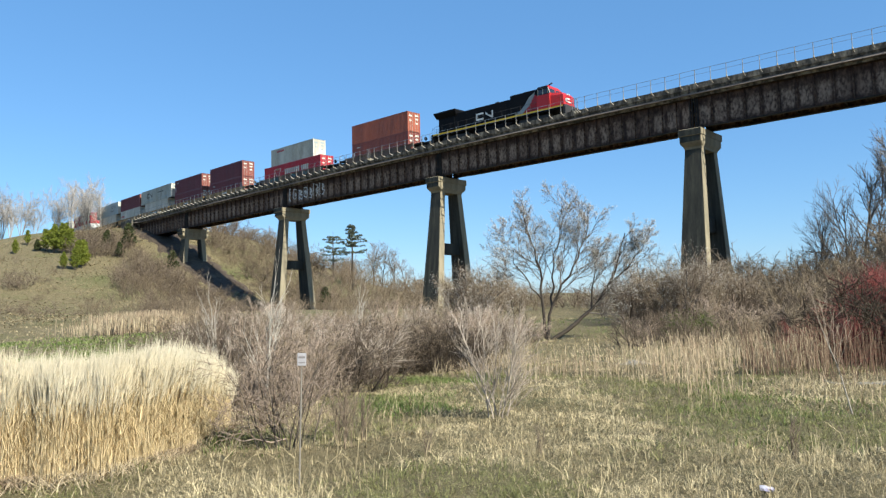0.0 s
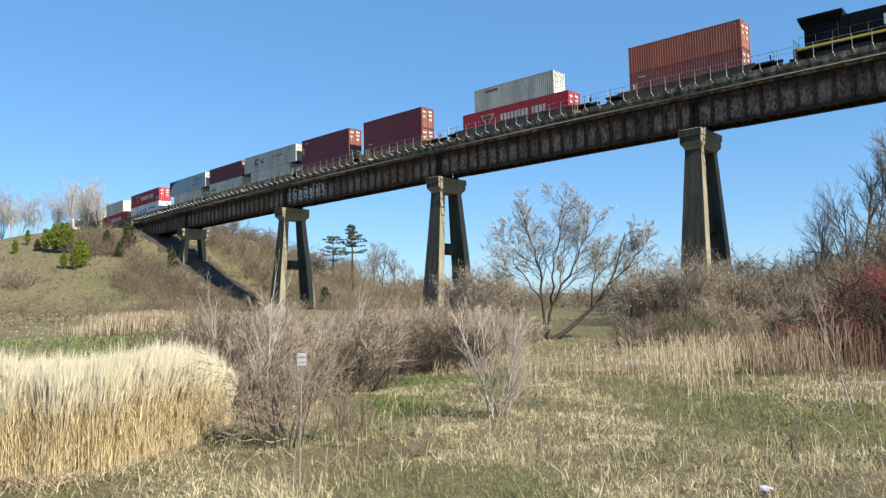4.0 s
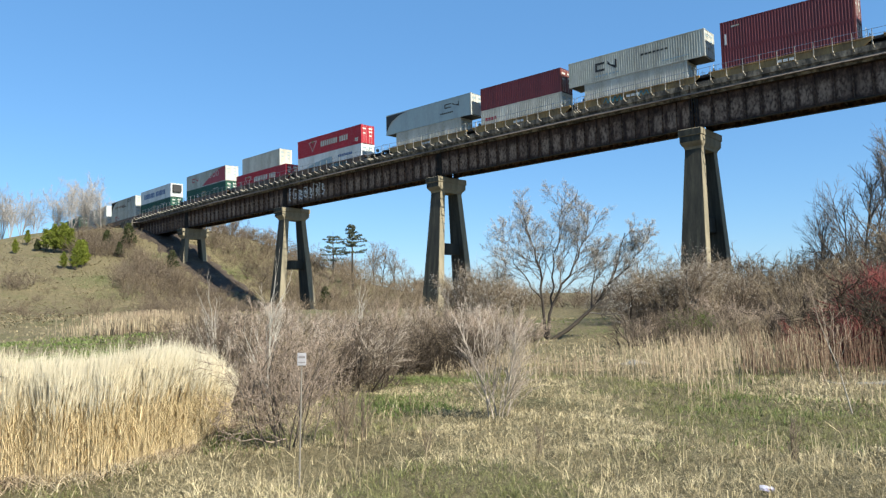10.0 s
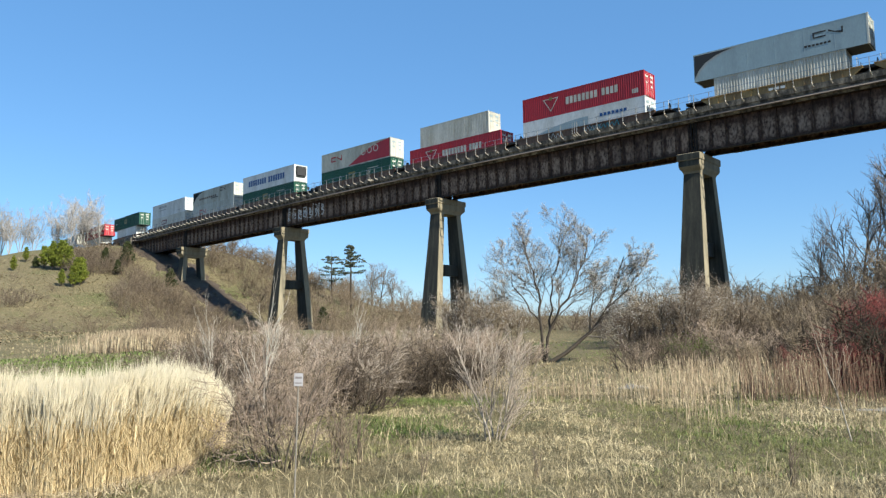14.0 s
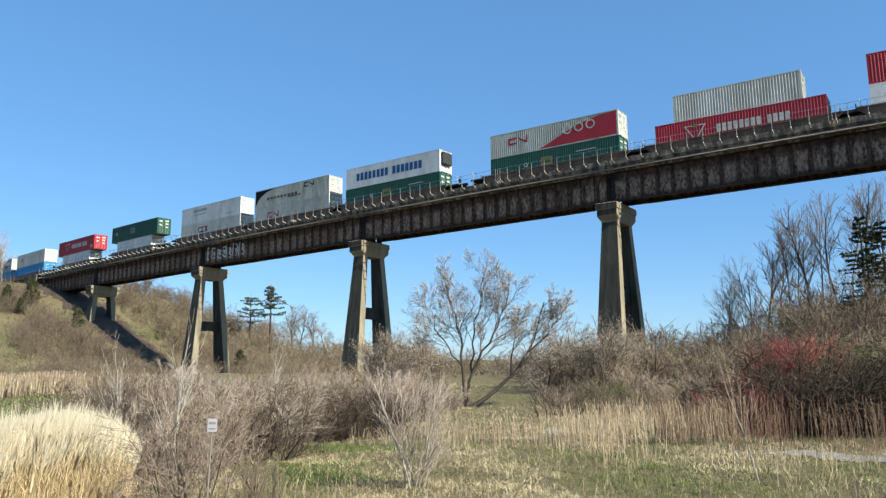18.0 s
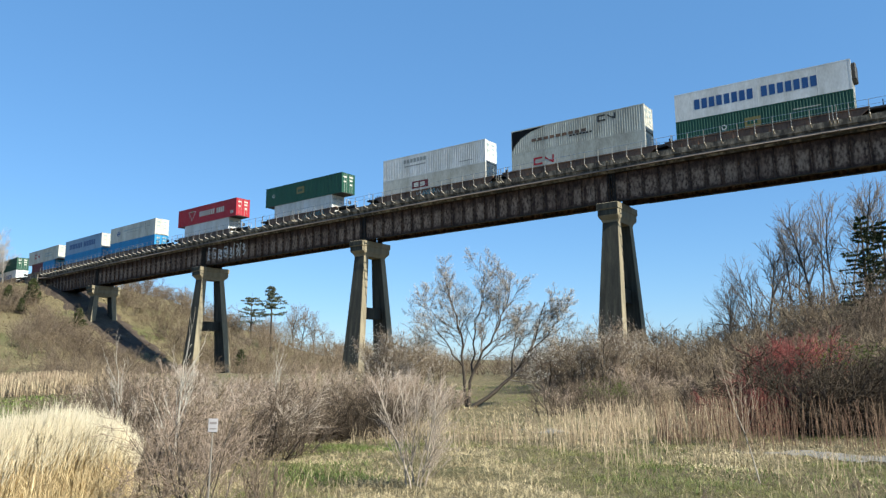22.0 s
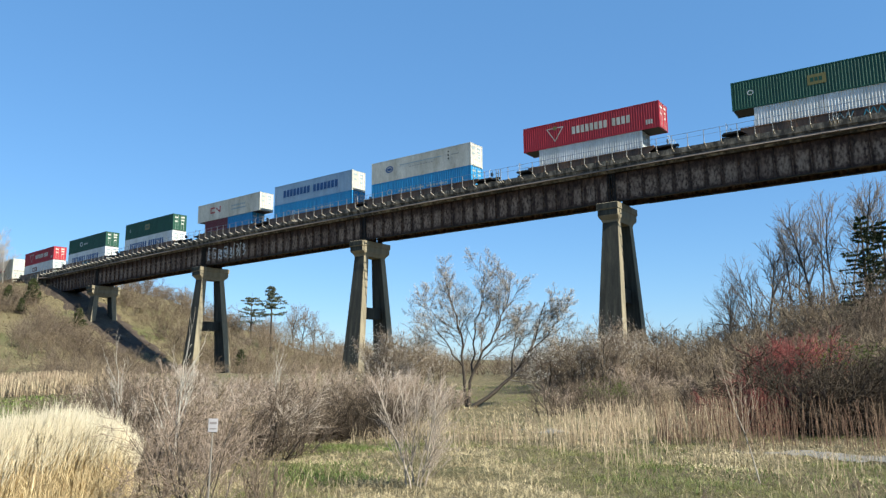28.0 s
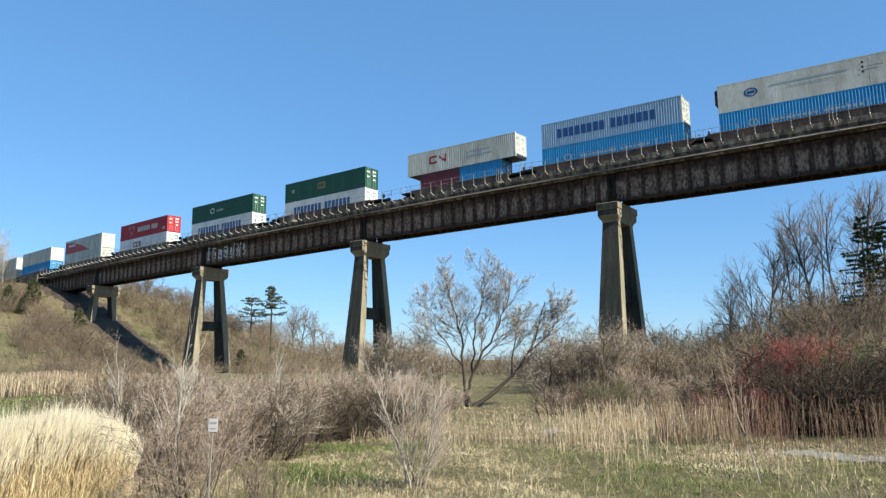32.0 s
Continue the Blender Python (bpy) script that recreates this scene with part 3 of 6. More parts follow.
def end_wall(ln, w, h, m, sx, doors):
    sh = Shape()
    hx, hy = sx * (ln / 2 - 0.06), w / 2 - 0.12
    lo, hi = sorted((hx, hx - sx * 0.05))
    if doors:
        for a, b in ((-hy, -0.01), (0.01, hy)):
            sh.box(lo, hi, a, b, 0.12, h - 0.12)
            for z in (0.18, 0.9, 1.65, h - 0.42):
                l2, h2 = sorted((hx, hx + sx * 0.03))
                sh.box(l2, h2, a + 0.08, b - 0.08, z, z + 0.2)
    else:
        n = 9
        for i in range(n):
            a = -hy + 2 * hy * i / n
            sh.box(lo, hi, a, a + 2 * hy / n, 0.12, h - 0.12)
            l2, h2 = sorted((hx, hx + sx * 0.035))
            sh.box(l2, h2, a + 0.05, a + 2 * hy / n - 0.08, 0.16, h - 0.16)
    l2, h2 = sorted((hx, hx - sx * 0.09))
    sh.box(l2, h2, -hy, hy, 0, 0.119)
    sh.box(l2, h2, -hy, hy, h - 0.119, h)
    return sh.mesh("door_end" if doors else "end_wall", [m])


def lock_bar(h, m):
    sh = Shape()
    sh.tube([(0, 0, 0.1), (0, 0, h - 0.1)], 0.02, k=5)
    return sh.mesh("lock_bar", [m])


def stencil(b, m):
    sh = Shape()
    sh.quad((0, 0, 0), (0, b, 0), (0, b, 0.22), (0, 0, 0.22))
    return sh.mesh("door_stencil", [m])


BODY = {}


def shared(key, fn):
    if key not in BODY:
        BODY[key] = fn()
    return BODY[key]


def marks(ob, spec, w):
    """Plain painted shapes on the long side that faces the field. spec: rows of (colour, x0, x1, z0, z1, kind)."""
    y = -(w / 2 + 0.005)
    for n, (col, x0, x1, z0, z1, kind) in enumerate(spec):
        y = -(w / 2 + 0.005 + 0.004 * n)
        if kind[0] == "w":
            # solid upright blocks, in groups: w8-7 is eight, a gap, seven
            groups = [int(n) for n in kind[1:].split("-")]
            p = (x1 - x0) / (sum(groups) + 0.8 * (len(groups) - 1))
            x = x0
            for g in groups:
                for i in range(g):
                    sh = Shape()
                    sh.quad((x, y, z0), (x + 0.74 * p, y, z0), (x + 0.74 * p, y, z1), (x, y, z1))
                    part("block", sh, P[col], ob)
                    x += p
                x += 0.8 * p
            continue
        sh = Shape()

        def q(pts):
            sh.poly([(px, y, pz) for px, pz in pts])
        if kind == "bar":
            q([(x0, z0), (x1, z0), (x1, z1), (x0, z1)])
        elif kind == "ring":
            k = 20
            cx, cz, rx, rz = (x0 + x1) / 2, (z0 + z1) / 2, (x1 - x0) / 2, (z1 - z0) / 2
            for i in range(k):
                a, b = 2 * math.pi * i / k, 2 * math.pi * (i + 1) / k
                q([(cx + rx * math.cos(a), cz + rz * math.sin(a)), (cx + rx * math.cos(b), cz + rz * math.sin(b)),
                   (cx + 0.72 * rx * math.cos(b), cz + 0.72 * rz * math.sin(b)), (cx + 0.72 * rx * math.cos(a), cz + 0.72 * rz * math.sin(a))])
        elif kind == "tri":
            pts = [(x0, z1), (x1, z1), ((x0 + x1) / 2, z0)]
            cx, cz = (x0 + x1) / 2, z0 + 0.66 * (z1 - z0)
            inn = [(cx + (px - cx) * 0.83, cz + (pz - cz) * 0.83) for px, pz in pts]
            for i in range(3):
                j = (i + 1) % 3
                q([pts[i], pts[j], inn[j], inn[i]])
        elif kind == "band":
            # a bracket and a folded band
            t = (z1 - z0) * 0.24
            xm = x0 + (x1 - x0) * 0.44
            q([(x0, z0), (x0 + t, z0), (x0 + t, z1), (x0, z1)])
            q([(x0 + t, z1 - t), (xm, z1 - t), (xm, z1), (x0 + t, z1)])
            q([(x0 + t, z0), (xm, z0), (xm, z0 + t), (x0 + t, z0 + t)])
            xn = xm + 0.5 * t
            q([(xn + t, z1), (x1 - t, z0), (x1 - t, z0 + 1.5 * t), (xn + t, z1 - 0.02)][:3] + [(xn + t, z1 - 1.5 * t)])
            q([(x1 - t, z0), (x1, z0), (x1, z1), (x1 - t, z1)])
        elif kind == "sweep":
            k = 14
            for i in range(k):
                a, b = i / k, (i + 1) / k
                fa, fb = float(ease(a ** 0.62)), float(ease(b ** 0.62))
                xa, xb = x0 + (x1 - x0) * a, x0 + (x1 - x0) * b
                q([(xa, z0), (xb, z0), (xb, z0 + (z1 - z0) * max(0.02, fb)), (xa, z0 + (z1 - z0) * max(0.02, fa))])
        elif kind == "corner":
            q([(x0, z1), (x0, z0), (x0 + 0.10 * (x1 - x0), z0 + 0.3 * (z1 - z0)), (x0 + 0.28 * (x1 - x0), z0 + 0.6 * (z1 - z0)), (x0 + 0.58 * (x1 - x0), z0 + 0.85 * (z1 - z0)), (x1, z1)])
        part("painted_mark", sh, P[col], ob)


def container(label, ln, col, marks_spec=(), plain=False, front=None, h=2.896, doors=True, reefer=False, group="containers on the train"):
    w = 2.438 if ln < 13 else 2.59
    ob = thing("shipping_container", label, "shipping container", group)
    for sg in (-1, 1):
        part("side_wall", shared(("s", ln, col, plain, h, sg), lambda: side_wall(ln, w, h, P[col], sg, plain)), None, ob)
    part("roof", shared(("r", ln, col, h), lambda: slab(ln, w, h - 0.05, h - 0.012, P[col], "roof")), None, ob)
    part("floor", shared(("f", ln, col), lambda: slab(ln, w, 0.03, 0.09, P["dark"], "floor")), None, ob)
    fc = front or col
    for sx, sy in ((1, -1), (1, 1), (-1, 1), (-1, -1)):
        o = part("corner_post", shared(("c", fc if sx > 0 else col, h), lambda: corner_post(h, P[fc if sx > 0 else col])), None, ob)
        o.matrix_basis = Matrix.Translation((sx * ln / 2, sy * w / 2, 0)) @ Matrix.Diagonal((sx, -sy, 1, 1))
    part("door_end" if doors else "end_wall", shared(("e", ln, fc, h, doors), lambda: end_wall(ln, w, h, P[fc], 1, doors)), None, ob)
    part("end_wall", shared(("e2", ln, col, h), lambda: end_wall(ln, w, h, P[col], -1, False)), None, ob)
    if doors:
        for y in (-0.75, -0.32, 0.32, 0.75):
            part("lock_bar", shared(("l", h), lambda: lock_bar(h, P["grey"])), None, ob).location = (ln / 2 - 0.01, y, 0)
        ink = "cream" if fc in ("red", "maroon", "green", "rust", "orange") else "steel"
        for a, z, b in ((-0.95, 2.2, 0.6), (0.2, 2.3, 0.7), (0.25, 1.8, 0.6), (-0.9, 1.5, 0.45), (0.3, 1.2, 0.5)):
            part("door_stencil", shared(("st", b, ink), lambda: stencil(b, P[ink])), None, ob).location = (ln / 2 - 0.015, a, z)
    if reefer:
        sh = Shape()
        lo, hi = sorted((reefer * (ln / 2 - 0.05), reefer * (ln / 2 + 0.38)))
        sh.box(lo, hi, -0.95, 0.95, 1.0, 2.62, bevel=0.08)
        part("cooling_unit", sh, P["dark"], ob, "dark cooling unit with a grille")
    if marks_spec:
        marks(ob, marks_spec, w)
    return ob


def well_car(ln, col, group="well cars"):
    """A low well between two trucks; ln is the length of its well."""
    ob = thing("well_car", "low double-stack well car in %s paint" % {"brown": "brown", "tyellow": "ochre yellow"}[col], "railway car", group)
    hx = ln / 2
    sh = Shape()
    for sg in (-1, 1):
        lo, hi = sorted((sg * 1.50, sg * 1.40))
        sh.extrude([(-hx - 1.2, 1.05), (-hx - 0.2, 0.32), (hx + 0.2, 0.32), (hx + 1.2, 1.05), (hx + 1.2, 1.20), (-hx - 1.2, 1.20)], lo, hi)
        n = int(ln / 1.5)
        for i in range(n):
            x = -hx + 0.5 + (ln - 1.0) * i / (n - 1)
            lo2, hi2 = sorted((sg * 1.50, sg * 1.56))
            sh.box(x - 0.05, x + 0.05, lo2, hi2, 0.36, 1.16)
        lo3, hi3 = sorted((sg * 1.60, sg * 1.34))
        sh.box(-hx - 1.2, hx + 1.2, lo3, hi3, 1.16, 1.26)
    sill = part("side_sill", sh, P[col], ob)
    if col == "tyellow":
        # a white mark of three short strokes on the middle of the sill
        for x in (-0.75, -0.2, 0.35):
            sh = Shape()
            sh.box(x, x + 0.42, -1.568, -1.561, 0.66, 0.92)
            part("painted_mark", sh, P["white"], sill)
    rd = random.Random(int(ln * 10) + len(RIDING))
    if rd.random() < 0.25:
        for k in range(rd.randint(2, 4)):
            x, sh = rd.uniform(-hx + 1, hx - 3), Shape()
            pts = [(x + 0.28 * i + rd.uniform(-0.1, 0.1), 0.45 + 0.62 * ((i + k) % 2) + rd.uniform(-0.1, 0.1)) for i in range(rd.randint(5, 9))]
            for (xa, za), (xb, zb) in zip(pts, pts[1:]):
                sh.quad((xa - 0.05, -1.566, za), (xb - 0.05, -1.566, zb), (xb + 0.05, -1.566, zb), (xa + 0.05, -1.566, za))
            part("sprayed_scrawl", sh, P[rd.choice(("teal", "silver"))], ob, "sprayed scrawl")
    sh = Shape()
    for q in (-hx + 0.4, -hx / 2, 0, hx / 2, hx - 0.4):
        sh.box(q - 0.3, q + 0.3, -1.4, 1.4, 0.24, 0.345)
    part("well_floor", sh, P[col], ob)
    for sg in (-1, 1):
        sh = Shape()
        lo, hi = sorted((sg * (hx + 0.25), sg * (hx + 2.9)))
        sh.box(lo, hi, -1.35, 1.35, 1.0, 1.2, bevel=0.03)
        lo, hi = sorted((sg * (hx + 0.5), sg * (hx + 3.3)))
        sh.box(lo, hi, -0.35, 0.35, 0.75, 1.0)
        sh.box(lo, hi, -0.22, 0.22, 1.2, 1.42)
        part("end_platform", sh, P["dark"], ob)
        x = sg * (hx + 2.6)
        for y in (-1.2, 0.5):
            sh = Shape()
            sh.tube([(x, y, 1.2), (x, y, 2.12), (x, y + 0.04, 2.16), (x, y + 0.66, 2.16), (x, y + 0.7, 2.12), (x, y + 0.7, 1.2)], 0.022, k=5)
            part("grab_rail", sh, P["cream"], ob)
        if sg > 0:
            sh = Shape()
            sh.box(x - 0.35, x - 0.05, 0.75, 1.05, 1.2, 1.75, bevel=0.04)
            sh.tube([(x - 0.45, 0.0, 1.9), (x - 0.38, 0.0, 1.9)], 0.28, k=12)
            part("brake_stand", sh, P["dark"], ob)
        tr = part("truck", truck_mesh(), None, ob)
        tr.location = (sg * (hx + 1.75), 0, 0)
        for dx in (-0.89, 0.89):
            wl = part("wheelset", wheel_mesh(0.42), None, tr)
            wl.location = (dx, 0, 0.42)
    return ob


def truck_mesh():
    def make():
        sh = Shape()
        for sg in (-1, 1):
            lo, hi = sorted((sg * 1.05, sg * 0.92))
            sh.extrude([(-1.2, 0.5), (-0.95, 0.3), (-0.6, 0.35), (-0.3, 0.2), (0.3, 0.2), (0.6, 0.35), (0.95, 0.3), (1.2, 0.5), (0.8, 0.66), (-0.8, 0.66)], lo, hi)
        sh.box(-0.2, 0.2, -1.0, 1.0, 0.4, 0.74)
        return sh.mesh("truck", [P["dark"]])
    return shared("truck", make)


def wheel_mesh(r):
    def make():
        sh = Shape()
        for sg in (-1, 1):
            sh.tube([(0, sg * 0.70, 0), (0, sg * 0.84, 0)], r, k=18)
        sh.tube([(0, -0.95, 0), (0, 0.95, 0)], 0.08, k=8)
        return sh.mesh("wheelset", [M_STEEL])
    return shared(("wheel", r), make)


def locomotive():
    ob = thing("locomotive", "black freight locomotive with red cab and yellow sill stripe", "locomotive")
    L = 22.3
    hx = L / 2
    sh = Shape()
    sh.box(-hx + 0.7, hx - 0.9, -1.52, 1.52, 1.22, 1.62, bevel=0.03)
    part("underframe", sh, P["black"], ob)
    sh = Shape()
    for sg in (-1, 1):
        lo, hi = sorted((sg * 1.525, sg * 1.535))
        sh.box(-hx + 0.7, hx - 0.9, lo, hi, 1.42, 1.60)
    part("sill_stripe", sh, P["yellow"], ob, "yellow sill stripe")
    # long hood, with its taller rear end and flared radiator
    sh = Shape()
    sh.box(-hx + 4.2, 2.2, -0.93, 0.93, 1.62, 4.02, bevel=0.10)
    part("long_hood", sh, P["black"], ob)
    sh = Shape()
    sh.box(2.2, 6.6, -0.98, 0.98, 1.62, 4.42, bevel=0.09)
    part("cab_hood", sh, P["black"], ob)
    sh = Shape()
    sh.box(-hx + 1.25, -hx + 4.2, -0.95, 0.95, 1.62, 4.0, bevel=0.06)
    sh.rings([[(-hx + 1.0, -1.02, 3.7), (-hx + 4.5, -1.02, 3.7), (-hx + 4.5, 1.02, 3.7), (-hx + 1.0, 1.02, 3.7)],
              [(-hx + 0.85, -1.5, 4.28), (-hx + 4.7, -1.5, 4.28), (-hx + 4.7, 1.5, 4.28), (-hx + 0.85, 1.5, 4.28)],
              [(-hx + 0.85, -1.5, 4.48), (-hx + 4.7, -1.5, 4.48), (-hx + 4.7, 1.5, 4.48), (-hx + 0.85, 1.5, 4.48)]])
    part("radiator", sh, P["black"], ob, "black radiator section with flared wings")
    sh = Shape()
    sh.box(0, 0.8, -0.009, 0.009, 1.75, 3.6, bevel=0.004)
    leaf = sh.mesh("hood_door", [P["black"]])
    for i in range(12):
        for sg in (-1, 1):
            part("hood_door", leaf, None, ob).location = (-hx + 5.2 + i * 0.95, sg * 0.941, 0)
    # white slash and red field behind the cab
    sh = Shape()
    for sg in (-1, 1):
        y = sg * 0.992
        sh.poly([(2.6, y, 1.66), (4.0, y, 1.66), (5.2, y, 2.6), (5.95, y, 3.7), (6.0, y, 4.1), (5.1, y, 3.6), (4.4, y, 2.7), (3.6, y, 2.1)])
    part("white_slash", sh, P["silver"], ob, "pale slash")
    sh = Shape()
    for sg in (-1, 1):
        y = sg * 0.994
        sh.poly([(4.0, y, 1.66), (6.6, y, 1.66), (6.6, y, 3.75), (5.95, y, 3.7), (5.2, y, 2.6)])
    part("red_field", sh, P["loco_red"], ob)
    sh = Shape()
    sh.rings([[(6.6, -1.5, 1.62), (8.45, -1.5, 1.62), (8.45, 1.5, 1.62), (6.6, 1.5, 1.62)],
              [(6.6, -1.5, 3.35), (8.45, -1.5, 3.35), (8.45, 1.5, 3.35), (6.6, 1.5, 3.35)]])
    cab = part("cab", sh, P["loco_red"], ob, "red cab")
    sh = Shape()
    sh.rings([[(6.6, -1.5, 3.35), (8.45, -1.5, 3.35), (8.45, 1.5, 3.35), (6.6, 1.5, 3.35)],
              [(6.6, -1.46, 4.15), (8.2, -1.46, 4.15), (8.2, 1.46, 4.15), (6.6, 1.46, 4.15)],
              [(6.6, -1.15, 4.5), (8.0, -1.15, 4.5), (8.0, 1.15, 4.5), (6.6, 1.15, 4.5)]])
    part("cab_top", sh, P["black"], cab, "black cab top")
    sh = Shape()
    sh.quad((8.462, -1.47, 3.36), (8.462, 1.47, 3.36), (8.212, 1.43, 4.14), (8.212, -1.43, 4.14))
    sh.quad((8.212, -1.44, 4.155), (8.212, 1.44, 4.155), (8.01, 1.14, 4.51), (8.01, -1.14, 4.51))
    part("window_frame", sh, P["loco_red"], cab, "red front of the cab")
    for y0, y1 in ((-1.25, -0.12), (0.12, 1.25)):
        sh = Shape()
        sh.quad((8.44, y0, 3.5), (8.44, y1, 3.5), (8.27, y1, 4.05), (8.27, y0, 4.05))
        part("windscreen", sh, M_GLASS, cab)
    sh = Shape()
    sh.tube([(8.475, -1.45, 3.4), (8.225, -1.41, 4.12)], 0.05, k=5)
    part("corner_pillar", sh, P["silver"], cab, "pale corner pillar")
    for sg in (-1, 1):
        sh = Shape()
        for x0 in (6.85, 7.6):
            sh.quad((x0, sg * 1.502, 3.42), (x0 + 0.6, sg * 1.502, 3.42), (x0 + 0.6, sg * 1.475, 4.0), (x0, sg * 1.475, 4.0))
        part("side_window", sh, M_GLASS, cab)
        for x0 in (6.78, 7.48, 8.22):
            sh = Shape()
            sh.quad((x0, sg * 1.506, 3.38), (x0 + 0.06, sg * 1.506, 3.38), (x0 + 0.06, sg * 1.476, 4.05), (x0, sg * 1.476, 4.05))
            part("window_post", sh, P["grey"], cab)
    sh = Shape()
    sh.rings([[(8.45, -1.32, 1.62), (10.2, -1.2, 1.62), (10.2, 1.2, 1.62), (8.45, 1.32, 1.62)],
              [(8.45, -1.32, 3.1), (10.1, -1.15, 2.95), (10.1, 1.15, 2.95), (8.45, 1.32, 3.1)],
              [(8.45, -1.15, 3.42), (9.8, -0.95, 3.28), (9.8, 0.95, 3.28), (8.45, 1.15, 3.42)]])
    part("nose", sh, P["loco_red"], ob, "red short nose")
    sh = Shape()
    sh.box(10.18, 10.21, -0.75, -0.4, 2.1, 2.6)
    sh.box(10.18, 10.21, -0.75, 0.1, 2.45, 2.6)
    sh.box(10.18, 10.21, -0.75, 0.5, 2.1, 2.22)
    part("nose_mark", sh, P["white"], ob)
    for y in (-0.2, 0.2):
        sh = Shape()
        sh.tube([(10.0, y, 3.1), (10.12, y, 3.1)], 0.09, k=10)
        part("headlight", sh, P["white"], ob)
    marks(ob, (("white", -3.3, -0.5, 2.25, 3.2, "band"),), 1.91)
    sh = Shape()
    for sg in (-1, 1):
        y = sg * 1.47
        n = 15
        for i in range(n):
            x = -hx + 0.9 + (L - 2.1) * i / (n - 1)
            sh.tube([(x, y, 1.62), (x, y, 2.6)], 0.02, k=4)
        sh.tube([(-hx + 0.9, y, 2.6), (6.7, y, 2.6)], 0.02, k=4)
        sh.tube([(9.4, y, 2.6), (hx - 1.2, y, 2.6)], 0.02, k=4)
    part("handrail", sh, P["dark"], ob)
    sh = Shape()
    for x in (hx - 0.9, -hx + 0.7):
        d = 0.35 if x > 0 else -0.35
        lo, hi = sorted((x, x + d))
        sh.box(lo, hi, -1.5, 1.5, 0.35, 1.6)
        sh.box(min(x, x + 3 * d), max(x, x + 3 * d), -0.25, 0.25, 0.75, 1.1)
        for y in (-1.2, -0.4, 0.4, 1.2):
            sh.tube([(x + d, y, 1.6), (x + d, y, 2.6)], 0.022, k=4)
        sh.tube([(x + d, -1.2, 2.6), (x + d, 1.2, 2.6)], 0.022, k=4)
    part("pilot", sh, P["dark"], ob)
    sh = Shape()
    sh.box(-3.4, 2.6, -1.4, 1.4, 0.3, 1.2, bevel=0.2)
    part("fuel_tank", sh, P["black"], ob)
    for x in (-6.6, 6.0):
        sh = Shape()
        for sg in (-1, 1):
            lo, hi = sorted((sg * 1.2, sg * 1.02))
            sh.extrude([(-2.4, 0.55), (-2.0, 0.4), (2.0, 0.4), (2.4, 0.55), (2.2, 0.95), (-2.2, 0.95)], lo, hi)
        sh.box(-0.5, 0.5, -1.1, 1.1, 0.5, 1.1)
        tr = part("truck", sh, P["dark"], ob)
        tr.location = (x, 0, 0)
        for dx in (-1.85, 0, 1.85):
            wl = part("wheelset", wheel_mesh(0.53), None, tr)
            wl.location = (dx, 0, 0.53)
    sh = Shape()
    for x, hgt in ((-3.0, 0.2), (-0.6, 0.3), (1.4, 0.18)):
        sh.box(x, x + 0.5, -0.3, 0.3, 4.02, 4.02 + hgt, bevel=0.03)
    sh.tube([(7.4, -0.4, 4.62), (8.2, -0.4, 4.85)], 0.09, k=8)
    part("roof_fittings", sh, P["dark"], ob)
    return ob


RIDING = []     # (thing, place along the line at the start, height over the rail)


